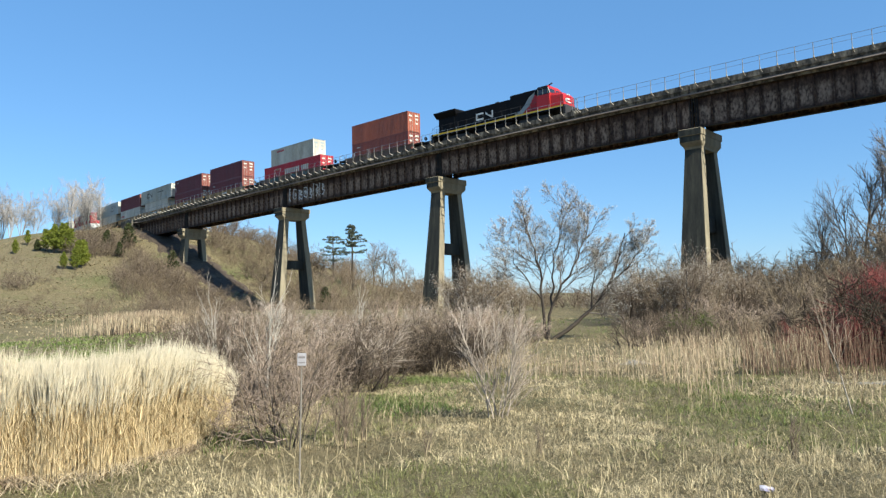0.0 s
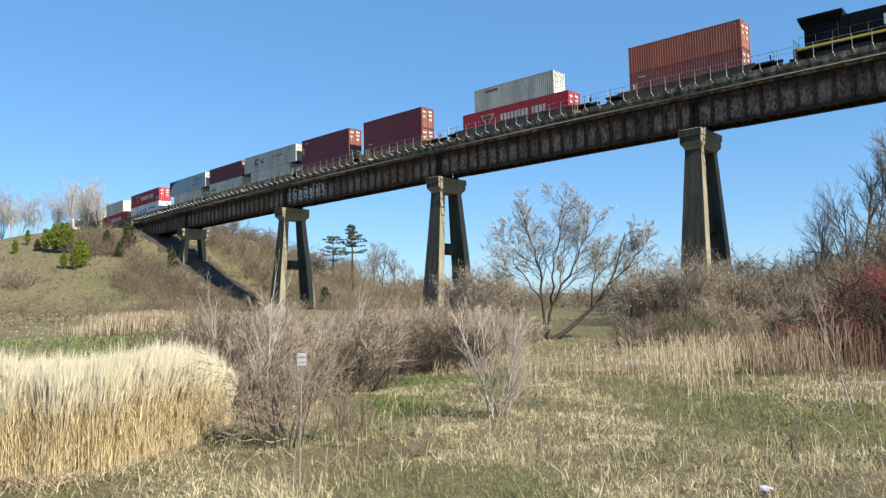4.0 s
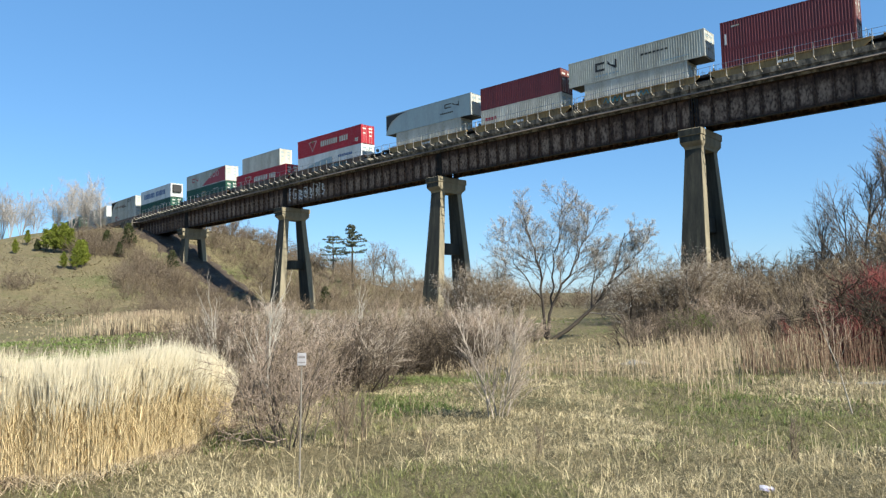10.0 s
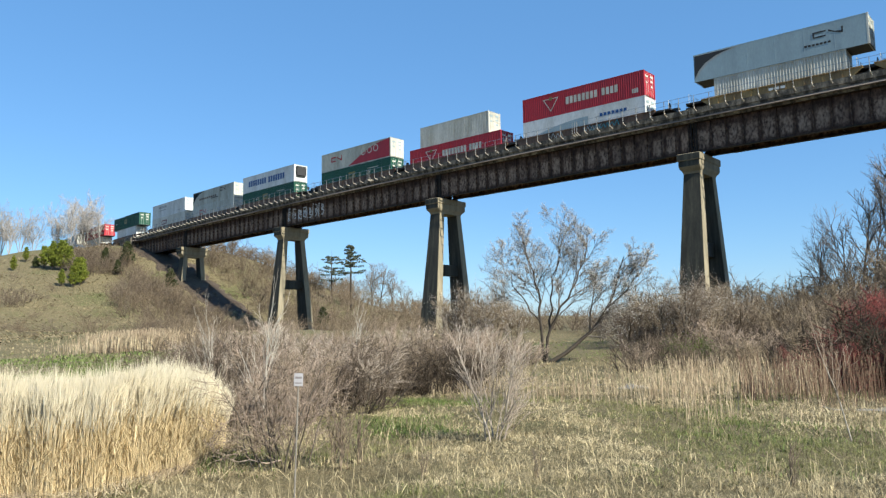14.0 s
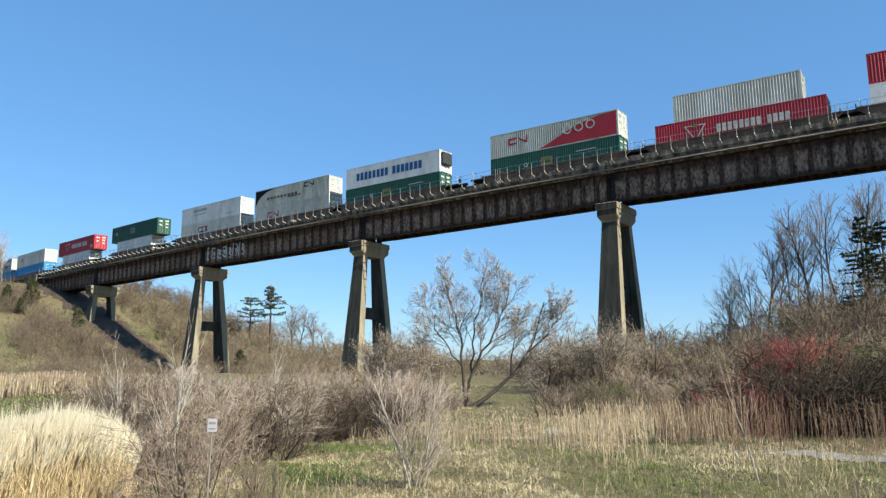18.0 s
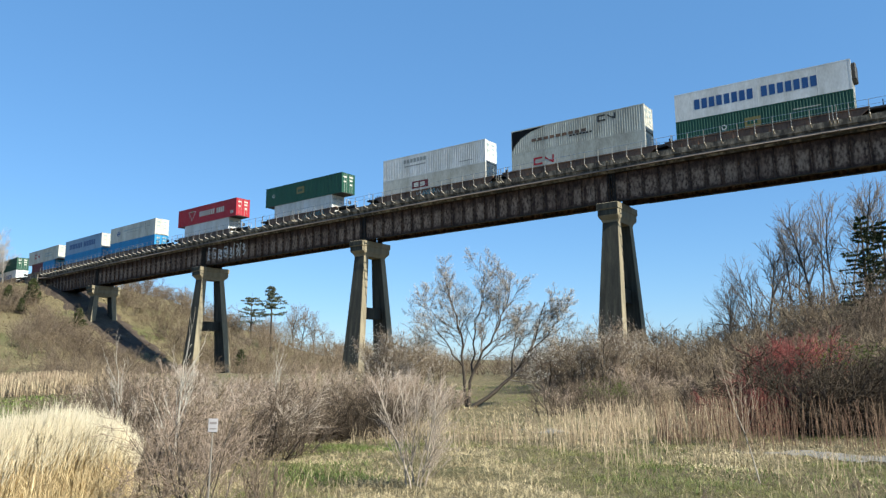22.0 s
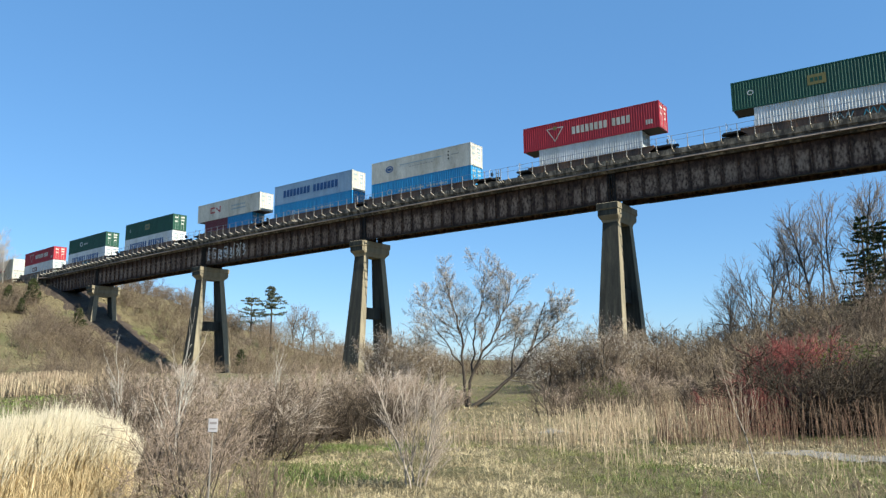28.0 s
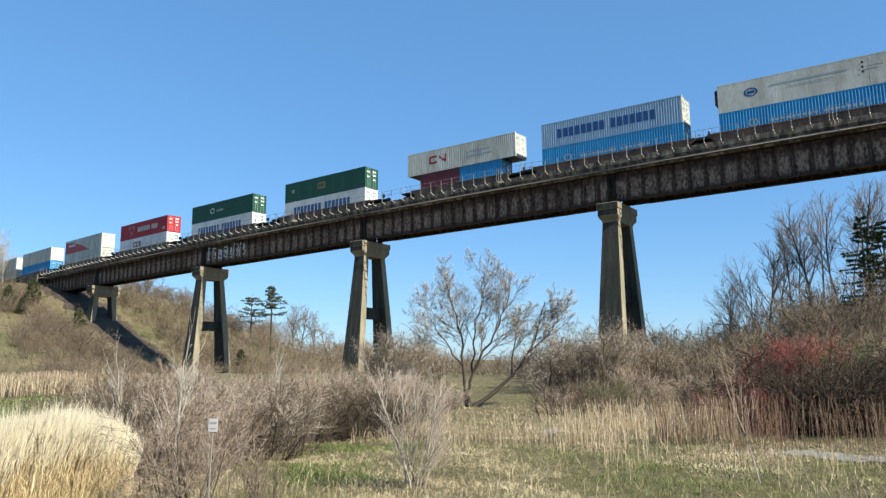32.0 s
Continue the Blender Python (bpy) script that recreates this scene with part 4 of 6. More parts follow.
def load_train():
    RIDING.append((locomotive(), -53.5, 0.0))
    words = {
        "tire": (("cream", -1.9, 5.0, 1.1, 1.95, "w8-4"), ("cream", -5.1, -2.9, 0.6, 2.25, "tri"), ("ochre", -4.2, -3.8, 2.0, 2.4, "bar"), ("cream", 6.6, 7.4, 0.5, 1.0, "w3")),
        "ontario": (("navy", -6.1, 5.4, 0.95, 2.0, "w8-7"),),
        "cn_r": (("red", -4.6, -1.9, 1.1, 2.1, "band"), ("steel", 1.0, 4.6, 1.55, 1.8, "w7"), ("steel", 1.0, 4.6, 1.0, 1.2, "bar")),
        "cn_d": (("dark", -4.6, -1.9, 1.1, 2.1, "band"), ("dark", 1.0, 4.2, 1.7, 1.9, "w7"), ("steel", 3.4, 6.4, 0.5, 0.62, "bar"), ("steel", -4.6, -1.6, 0.5, 0.7, "w7")),
        "emp": (("ochre", -1.2, 0.4, 1.1, 2.1, "bar"), ("green", -0.95, 0.15, 1.4, 1.8, "w3"), ("white", -6.6, -6.0, 1.3, 1.8, "ring")),
        "emp2": (("ochre", -1.4, 0.1, 1.0, 2.0, "bar"), ("green", -1.15, -0.15, 1.3, 1.7, "w3"), ("white", -3.6, -3.1, 1.2, 1.7, "ring"), ("grey", 3.0, 5.4, 1.9, 2.0, "bar")),
        "code": (("white", -5.7, -5.5, 0.5, 1.6, "bar"), ("grey", -5.0, -4.2, 2.2, 2.35, "bar")),
        "logo": (("red", -4.3, -2.2, 2.2, 2.55, "w7"),),
        "hr": (("maroon", -3.2, -0.6, 1.25, 2.2, "bar"), ("cream", -2.9, -0.9, 1.45, 2.0, "w2")),
        "cnred": (("red", -5.2, -2.6, 1.2, 2.1, "band"),),
        "nine": (("red", -1.4, 7.85, 0.15, 2.78, "sweep"), ("red", -5.6, -3.0, 1.3, 2.1, "band"), ("cream", 1.5, 2.6, 1.25, 2.3, "ring"), ("cream", 2.9, 4.0, 1.3, 2.35, "ring"), ("cream", 4.3, 5.4, 1.35, 2.4, "ring")),
        "swoosh": (("silver", -7.9, -3.0, 0.25, 2.8, "corner"), ("dark", -8.0, -4.0, 0.4, 2.75, "corner"), ("dark", 3.4, 6.0, 1.6, 2.2, "band"), ("dark", 2.6, 5.0, 0.9, 1.1, "w7")),
        "tears": (("black", -8.0, -3.6, 0.4, 2.78, "corner"), ("dark", 2.8, 4.9, 1.9, 2.6, "band"), ("brown", -5.4, 1.6, 1.15, 1.5, "w9"), ("dark", -0.6, 2.2, 0.9, 1.1, "w7")),
        "curve": (("steel", -7.6, 1.0, 0.7, 2.0, "sweep"), ("navy", 2.5, 6.0, 1.6, 2.0, "w7")),
        "small": (("silver", -4.6, -0.8, 1.9, 2.4, "w7"), ("silver", -4.4, -1.0, 1.4, 1.55, "bar"), ("silver", 4.2, 6.2, 0.6, 0.72, "bar")),
        "seal": (("navy", -5.6, -4.3, 1.15, 2.05, "ring"), ("navy", -5.3, -4.6, 1.45, 1.75, "bar"), ("steel", -3.2, 3.6, 1.85, 1.97, "bar"), ("silver", -1.6, 2.4, 1.4, 1.52, "w9"), ("dark", 4.6, 4.8, 2.2, 2.4, "bar"), ("dark", 4.6, 4.8, 1.75, 1.95, "bar"), ("dark", 4.6, 4.8, 1.3, 1.5, "bar"), ("silver", 5.1, 6.3, 1.75, 1.9, "bar")),
        "apl": (("red", 3.0, -7.85, 0.2, 2.5, "sweep"), ("white", -6.4, -3.4, 1.5, 2.0, "w7")),
        "pale": (("steel", -5.4, -4.4, 1.0, 1.8, "ring"), ("steel", -3.4, 4.6, 1.2, 1.45, "w9-7")),
        "redtag": (("red", -5.4, -3.5, 1.45, 1.85, "w4"),),
        "dots": (("white", -3.0, -1.8, 1.1, 2.0, "ring"), ("grey", -1.2, 0.6, 1.3, 1.6, "w7")),
    }
    lab = {
        "orange": "orange-brown corrugated steel shipping container", "rust": "faded red-brown corrugated shipping container", "grey": "pale grey corrugated shipping container",
        "red": "bright red corrugated shipping container", "maroon": "dark maroon corrugated shipping container", "cream": "off-white weathered shipping container",
        "white": "white shipping container", "steel": "blue-grey smooth-sided shipping container", "green": "dark green corrugated shipping container",
        "sky": "faded pale blue shipping container with dark markings", "blue": "bright blue corrugated shipping container", "brown": "brown shipping container",
    }
    # place, lower (length, colour, marks, plain), upper (same), car
    rows = (
        (-75.15, (F40, "rust", "code", 0), (F40, "orange", "", 0), "brown"),
        (-97.1, (F53, "red", "tire", 0), (F40, "grey", "logo", 0), "brown"),
        (-118.85, (F40, "maroon", "code", 0), (F40, "maroon", "", 0), "tyellow"),
        (-134.45, (F40, "maroon", "", 0), (F40, "maroon", "code", 0), "tyellow"),
        (-150.2, (F40, "cream", "", 0), (F53, "grey", "cn_d", 0), "tyellow"),
        (-165.5, (F40, "cream", "redtag", 0), (F40, "maroon", "", 0), "tyellow"),
        (-181.2, (F40, "cream", "", 0), (F53, "steel", "swoosh", 1), "tyellow"),
        (-202.9, (F53, "white", "curve", 1), (F53, "red", "tire", 0), "brown"),
        (-222.5, (F53, "red", "tire", 0), (F40, "cream", "", 0), "brown"),
        (-242.6, (F53, "green", "emp2", 0), (F53, "grey", "nine", 0), "brown"),
        (-266.3, (F53, "green", "emp2", 0), (F53, "white", "ontario", 1), "brown"),
        (-285.7, (F53, "grey", "cnred", 1), (F53, "grey", "tears", 0), "brown"),
        (-305.5, (F53, "cream", "hr", 1), (F53, "white", "small", 0), "brown"),
        (-329.3, (F40, "white", "hr", 0), (F53, "green", "emp", 0), "brown"),
        (-352.7, (F40, "white", "", 0), (F53, "red", "tire", 0), "brown"),
        (-376.2, (F53, "blue", "pale", 0), (F53, "cream", "seal", 1), "brown"),
        (-395.9, (F53, "blue", "pale", 0), (F53, "sky", "ontario", 0), "brown"),
        (-415.5, (F40, "maroon", "", 0), (F53, "cream", "cn_r", 0), "brown"),
        (-439.1, (F53, "white", "ontario", 1), (F53, "green", "emp", 0), "brown"),
        (-462.8, (F53, "white", "ontario", 1), (F53, "green", "dots", 0), "brown"),
        (-486.5, (F53, "white", "hr", 1), (F53, "red", "tire", 0), "brown"),
        (-510.1, (F53, "grey", "", 1), (F53, "grey", "apl", 1), "brown"),
        (-533.5, (F53, "blue", "pale", 0), (F53, "grey", "small", 1), "brown"),
        (-553.5, (F53, "grey", "", 1), (F53, "cream", "", 0), "brown"),
    )
    fronts = {"sky": "cream", "maroon": "rust", "grey": "cream", "steel": "cream", "orange": "orange"}
    for i, (s, low, up, car) in enumerate(rows):
        ln = low[0] if low[0] > 13 else 12.4
        RIDING.append((well_car(ln, car), s, 0.0))
        z = 0.35
        for k, (cl, col, mk, plain) in enumerate((low, up)):
            two = k == 0 and s in (-329.3, -415.5)
            if two:
                # two short boxes end to end in one well
                for dx, c2 in ((-3.06, col), (3.06, "blue" if s == -415.5 else col)):
                    RIDING.append((container(lab[c2].replace("shipping", "short shipping") + " in a rail well", 6.06, c2, h=2.896), s + dx, z))
                continue
            where = " in a rail well" if k == 0 else " stacked on another"
            RIDING.append((container(lab[col] + where, cl, col, words.get(mk, ()), bool(plain), fronts.get(col), reefer={-266.3: 1, -376.2: -1}.get(s, 0) if k == 1 else 0), s, z + 2.9 * k))


load_train()


# ---- plants ----
def veg(name, base, second=None, island=0.25, obj=0.12, amount=0.5, rough=0.85, trans=0.0, sscale=1.3):
    return mat(name, base, rough, 0.0, 0.15, 1.5, 25, 0.0, second, amount, (1, 1, 1), sscale, island=island, obj=obj, spec=0.15, trans=trans)


M_BARK = veg("grey_bark", (0.111, 0.092, 0.074), (0.067, 0.056, 0.044))
M_DARKBARK = veg("dark_bark", (0.048, 0.038, 0.031), (0.074, 0.059, 0.044))
M_TWIG = veg("grey_brown_twigs", (0.20, 0.155, 0.112), (0.13, 0.098, 0.072), island=0.45)
M_TWIGDARK = veg("dark_twigs", (0.085, 0.064, 0.047), (0.12, 0.09, 0.064))
M_TWIGPALE = veg("pale_twigs", (0.39, 0.325, 0.26), (0.28, 0.225, 0.18), island=0.35)
M_TWIGRED = veg("red_twigs", (0.19, 0.048, 0.043), (0.12, 0.048, 0.04), island=0.4)
M_TWIGTAN = veg("tan_twigs", (0.205, 0.158, 0.104), (0.145, 0.108, 0.073), island=0.4)
M_STEM = veg("grey_stems", (0.33, 0.255, 0.195), (0.215, 0.16, 0.122), island=0.4)
M_TWIGGREY = veg("cold_grey_twigs", (0.155, 0.138, 0.125), (0.11, 0.096, 0.086), island=0.4)
M_FARTREE = veg("ash_grey_bark", (0.36, 0.33, 0.30), (0.28, 0.25, 0.225), island=0.3)
M_BRANCH = veg("grey_brown_branches", (0.155, 0.13, 0.108), (0.11, 0.094, 0.08), island=0.35)
M_BIRCH = veg("pale_birch_bark", (0.407, 0.370, 0.311), (0.252, 0.207, 0.163))
M_BUD = veg("pale_buds", (0.62, 0.58, 0.52), (0.48, 0.44, 0.38), trans=0.2)
M_LEAF = veg("young_leaves", (0.118, 0.155, 0.033), (0.081, 0.111, 0.026), trans=0.35)
M_JUNIPER = veg("juniper_needles", (0.23, 0.25, 0.04), (0.13, 0.16, 0.028), trans=0.35)
M_PINE = veg("pine_needles", (0.075, 0.092, 0.062), (0.10, 0.105, 0.07), trans=0.15)
M_CEDAR = veg("dark_cedar", (0.030, 0.044, 0.018), (0.056, 0.059, 0.022))
M_REED = veg("golden_reed", (0.72, 0.575, 0.35), (0.62, 0.48, 0.27), island=0.22, sscale=0.8, trans=0.18)
M_PLUME = veg("cream_plume", (0.61, 0.54, 0.40), (0.545, 0.465, 0.32), island=0.2, trans=0.2)
M_REEDBROWN = veg("dry_stalks", (0.43, 0.35, 0.23), (0.25, 0.18, 0.12), island=0.4)
M_STALKRED = veg("red_brown_stalks", (0.12, 0.07, 0.05), (0.17, 0.12, 0.08), island=0.4)
M_STRAW = veg("straw_blades", (0.46, 0.38, 0.23), (0.31, 0.25, 0.145), island=0.6, sscale=0.7)
M_GRASS = veg("green_blades", (0.175, 0.187, 0.068), (0.27, 0.25, 0.115), island=0.5, trans=0.3, sscale=0.7)

M_FRESH = veg("fresh_blades", (0.125, 0.168, 0.048), (0.18, 0.195, 0.075), island=0.35, trans=0.3, sscale=0.7)
M_HAY = veg("hay_blades", (0.27, 0.215, 0.125), (0.18, 0.145, 0.085), island=0.5, sscale=0.1)

M_BRAMBLE = veg("bramble", (0.043, 0.033, 0.022), (0.066, 0.048, 0.034), island=0.4)


def polar(az, r):
    return r * math.sin(radians(az)), r * math.cos(radians(az))


def prisms(segs, k=3):
    """Tapered k-sided rods from rows of (ax, ay, az, bx, by, bz, ra, rb)."""
    a = np.asarray(segs, float)
    p, q = a[:, 0:3], a[:, 3:6]
    d = q - p
    d /= np.linalg.norm(d, axis=1, keepdims=True) + 1e-9
    ref = np.where(np.abs(d[:, 2:3]) > 0.9, np.array([[1.0, 0, 0]]), np.array([[0, 0, 1.0]]))
    u = np.cross(d, ref)
    u /= np.linalg.norm(u, axis=1, keepdims=True) + 1e-9
    w = np.cross(d, u)
    vs = []
    for base, rad in ((p, a[:, 6:7]), (q, a[:, 7:8])):
        for j in range(k):
            th = 2 * math.pi * j / k
            vs.append(base + rad * (math.cos(th) * u + math.sin(th) * w))
    v = np.stack(vs, 1)
    n = len(a)
    o = np.arange(n)[:, None] * (2 * k)
    f = np.concatenate([np.concatenate([o + j, o + (j + 1) % k, o + k + (j + 1) % k, o + k + j], 1) for j in range(k)], 0)
    return v.reshape(-1, 3), f


def spikes(segs):
    """Twigs that run out to a point."""
    a = np.asarray(segs, float)
    p, q = a[:, 0:3], a[:, 3:6]
    d = q - p
    d /= np.linalg.norm(d, axis=1, keepdims=True) + 1e-9
    ref = np.where(np.abs(d[:, 2:3]) > 0.9, np.array([[1.0, 0, 0]]), np.array([[0, 0, 1.0]]))
    u = np.cross(d, ref)
    u /= np.linalg.norm(u, axis=1, keepdims=True) + 1e-9
    w = np.cross(d, u)
    v = np.stack([p + a[:, 6:7] * (math.cos(2.094 * j) * u + math.sin(2.094 * j) * w) for j in range(3)] + [q], 1)
    o = np.arange(len(a))[:, None] * 4
    f = np.concatenate([np.concatenate([o + j, o + (j + 1) % 3, o + 3], 1) for j in range(3)], 0)
    return v.reshape(-1, 3), f


def as_tris(f):
    return f if f.shape[1] == 3 else np.concatenate([f[:, [0, 1, 2]], f[:, [0, 2, 3]]], 0)


def joined(items):
    """One set of vertices and triangles from several."""
    vs, fs, o = [], [], 0
    for v, f in items:
        vs.append(v)
        fs.append(as_tris(f) + o)
        o += len(v)
    return np.vstack(vs), np.vstack(fs)


def chain(segs, k):
    """One connected tapering stem from rows that follow on one another."""
    rings = [(s[0:3], s[6]) for s in segs] + [(segs[-1][3:6], segs[-1][7])]
    ds = [Vector(s[3:6]) - Vector(s[0:3]) for s in segs]
    vs = []
    for i, (p, r) in enumerate(rings):
        d = (ds[max(0, i - 1)].normalized() + ds[min(i, len(ds) - 1)].normalized()).normalized()
        u = d.cross(Vector((0.31, 0.95, 0.05))).normalized()
        w = u.cross(d)
        vs += [tuple(Vector(p) + r * (math.cos(6.2832 * j / k) * u + math.sin(6.2832 * j / k) * w)) for j in range(k)]
    f = [(i * k + j, i * k + (j + 1) % k, (i + 1) * k + (j + 1) % k, (i + 1) * k + j) for i in range(len(segs)) for j in range(k)]
    return np.array(vs), np.array(f)


def clumps(rng, pts, size, squash=1.0, per=1):
    """Small bent leaves (triangles pairs) round points."""
    pts = np.repeat(np.asarray(pts, float), per, 0)
    n = len(pts)
    c = pts + rng.normal(0, size * 0.6, (n, 3)) * (1, 1, squash)
    a = rng.normal(0, 1, (n, 3))
    a /= np.linalg.norm(a, axis=1, keepdims=True)
    b = np.cross(a, rng.normal(0, 1, (n, 3)))
    b /= np.linalg.norm(b, axis=1, keepdims=True) + 1e-9
    s = size * rng.uniform(0.6, 1.3, (n, 1))
    v = np.stack([c - a * s, c + b * s * 0.45, c + a * s, c - b * s * 0.45 + np.cross(a, b) * s * 0.25], 1).reshape(-1, 3)
    f = np.arange(n * 4).reshape(n, 4)
    return v, f


def branch(rnd, out, tips, p, d, ln, r, level, top, spec):
    """Grows one branch and its children. spec: angle, ratio, kids, up, wob, segs."""
    n = (spec["segs"], *spec.get("tab", (3, 2, 1, 1)))[level]
    pts = [p]
    dirs = [d]
    for i in range(n):
        d = (d + Vector((rnd.gauss(0, 1), rnd.gauss(0, 1), rnd.gauss(0, 1))) * spec["wob"] + Vector((0, 0, spec["up"]))).normalized()
        p = p + d * (ln / n)
        pts.append(p)
        dirs.append(d)
    rmin = spec["tip"]
    for i in range(n):
        ra = max(rmin, r * (1 - 0.62 * i / n))
        rb = max(rmin * 0.7, r * (1 - 0.62 * (i + 1) / n))
        out[3 if level == top and i == n - 1 else min(level, 2)].append((*pts[i], *pts[i + 1], ra, rb))
    if level >= top:
        tips.append(tuple(pts[-1]))
        tips.append(tuple(pts[len(pts) // 2]))
        return
    kids = spec["kids"][level]
    for c in range(kids):
        t = spec["from"] + (1 - spec["from"]) * (c + rnd.random() * 0.9) / kids
        i = min(n - 1, int(t * n))
        q = pts[i].lerp(pts[i + 1], t * n - i)
        side = dirs[i + 1].cross(Vector((rnd.gauss(0, 1), rnd.gauss(0, 1), rnd.gauss(0, 1)))).normalized()
        ang = radians(spec["angle"] * rnd.uniform(0.6, 1.35))
        nd = (dirs[i + 1] * math.cos(ang) + side * math.sin(ang)).normalized()
        branch(rnd, out, tips, q, nd, ln * spec["ratio"] * rnd.uniform(0.7, 1.2) * (1.1 - 0.45 * t), r * 0.52 * (1.1 - 0.4 * t), level + 1, top, spec)


def plant_raw(seed, stems, height, spread, top, spec, lean=(0, 0)):
    """Rods of the stems and of the crown, and the twig ends."""
    rnd = random.Random(seed)
    out, tips = ([], [], [], []), []
    for i in range(stems):
        a = 2 * math.pi * (i + rnd.random()) / stems
        tilt = spread * rnd.uniform(0.25, 1.0) if stems > 1 else 0
        d = Vector((math.cos(a) * tilt + lean[0], math.sin(a) * tilt + lean[1], 1)).normalized()
        b = Vector((math.cos(a) * spec["foot"] * rnd.random(), math.sin(a) * spec["foot"] * rnd.random(), -0.12))
        branch(rnd, out, tips, b, d, height * rnd.uniform(0.6, 1.0) * spec["trunk"], spec["rad"] * rnd.uniform(0.6, 1.1), 0, top, spec)
    n = spec["segs"]
    stem = [chain(out[0][i:i + n], 6 if spec["rad"] > 0.06 else 4) for i in range(0, len(out[0]), n)]
    return stem, joined([prisms(out[1] + out[2], 3), spikes(out[3])]), tips


def plant_meshes(seed, stems, height, spread, top, spec, mats, lean=(0, 0), leaf=None):
    """Meshes of (trunk or stem, crown, foliage) for one plant; the crown takes the last material."""
    a, b, tips = plant_raw(seed, stems, height, spread, top, spec, lean)
    res = [("trunk" if stems == 1 else "stem", fast_mesh("stem", *q, [mats[0]], True)) for q in a] + [("crown", fast_mesh("crown", *b, [mats[-1]]))]
    if leaf:
        m_leaf, size, per = leaf
        res.append(("foliage", fast_mesh("foliage", *clumps(np.random.default_rng(seed), tips, size, 1.0, per), [m_leaf])))
    return res


def limbed(seed, spec, limbs, mats, leaf):
    """Meshes of a tree with set main limbs: rows of (radius, reach of its branches, how many, bends)."""
    rd = random.Random(seed)
    out, tips, res = ([], [], [], []), [], []
    for rad, reach, many, bends in limbs:
        pts = []
        for a, b in zip(bends, bends[1:]):
            a, b = Vector(a), Vector(b)
            for k in range(3):
                wob = Vector((rd.gauss(0, 1), rd.gauss(0, 1), rd.gauss(0, 0.4))) * 0.05
                pts.append(a.lerp(b, k / 3) + (wob if pts else Vector()))
        pts.append(Vector(bends[-1]))
        n = len(pts) - 1
        rows = [(*pts[i], *pts[i + 1], max(0.012, rad * (1 - 0.8 * i / n)), max(0.01, rad * (1 - 0.8 * (i + 1) / n))) for i in range(n)]
        res.append(("limb", fast_mesh("limb", *chain(rows, 6), [mats[0]], True)))
        for c in range(many):
            q = 0.3 + 0.7 * (c + rd.random() * 0.9) / many
            i = min(n - 1, int(q * n))
            d = (pts[i + 1] - pts[i]).normalized()
            side = d.cross(Vector((rd.gauss(0, 1), rd.gauss(0, 1), rd.gauss(0, 1)))).normalized()
            ang = radians(spec["angle"] * rd.uniform(0.5, 1.3))
            branch(rd, out, tips, pts[i].lerp(pts[i + 1], q * n - i), (d * math.cos(ang) + side * math.sin(ang)).normalized(),
                   reach * rd.uniform(0.7, 1.15) * (1.15 - 0.5 * q), rad * 0.42 * (1.15 - 0.6 * q), 1, 4, spec)
    res.append(("crown", fast_mesh("crown", *joined([prisms(out[1] + out[2], 3), spikes(out[3])]), [mats[1]])))
    res.append(("foliage", fast_mesh("foliage", *clumps(np.random.default_rng(seed), tips, leaf[1], 1.0, leaf[2]), [leaf[0]])))
    return res


def plant(name, label, category, meshes, x, y, turn=0.0, scale=1.0, group="", sink=0.0, tall=1.0):
    ob = thing(name, label, category, group)
    ob.matrix_basis = Matrix.LocRotScale((x, y, land_z(x, y) - sink), Euler((0, 0, turn)), (scale, scale, scale * tall))
    for nm, me in meshes:
        part(nm, me, None, ob)
    return ob


S_SHRUB = dict(angle=31, ratio=0.62, kids=(6, 5, 4, 3), up=0.055, wob=0.12, segs=5, tip=0.0032, foot=0.35, trunk=0.75, rad=0.017, **{"from": 0.22})
S_DENSE = dict(angle=42, ratio=0.6, kids=(7, 5, 4, 3), up=0.03, wob=0.16, segs=5, tip=0.004, foot=0.5, trunk=0.72, rad=0.022, **{"from": 0.12})
S_TREE = dict(angle=38, ratio=0.66, kids=(7, 6, 5, 4), up=0.045, wob=0.11, segs=6, tip=0.009, foot=0.2, trunk=0.62, rad=0.13, **{"from": 0.3})
S_POLE = dict(angle=28, ratio=0.40, kids=(16, 6, 4), up=0.07, wob=0.05, segs=8, tip=0.012, foot=0.2, trunk=0.95, rad=0.13, **{"from": 0.28})
S_SAPL = dict(angle=24, ratio=0.5, kids=(11, 5, 3), up=0.08, wob=0.06, segs=7, tip=0.0026, foot=0.12, trunk=0.92, rad=0.016, **{"from": 0.14})
S_HAWTH = dict(angle=46, ratio=0.66, kids=(6, 6, 5, 4), up=0.02, wob=0.17, segs=6, tip=0.007, foot=0.3, trunk=0.6, rad=0.09, **{"from": 0.2})

rnd = random.Random(7)


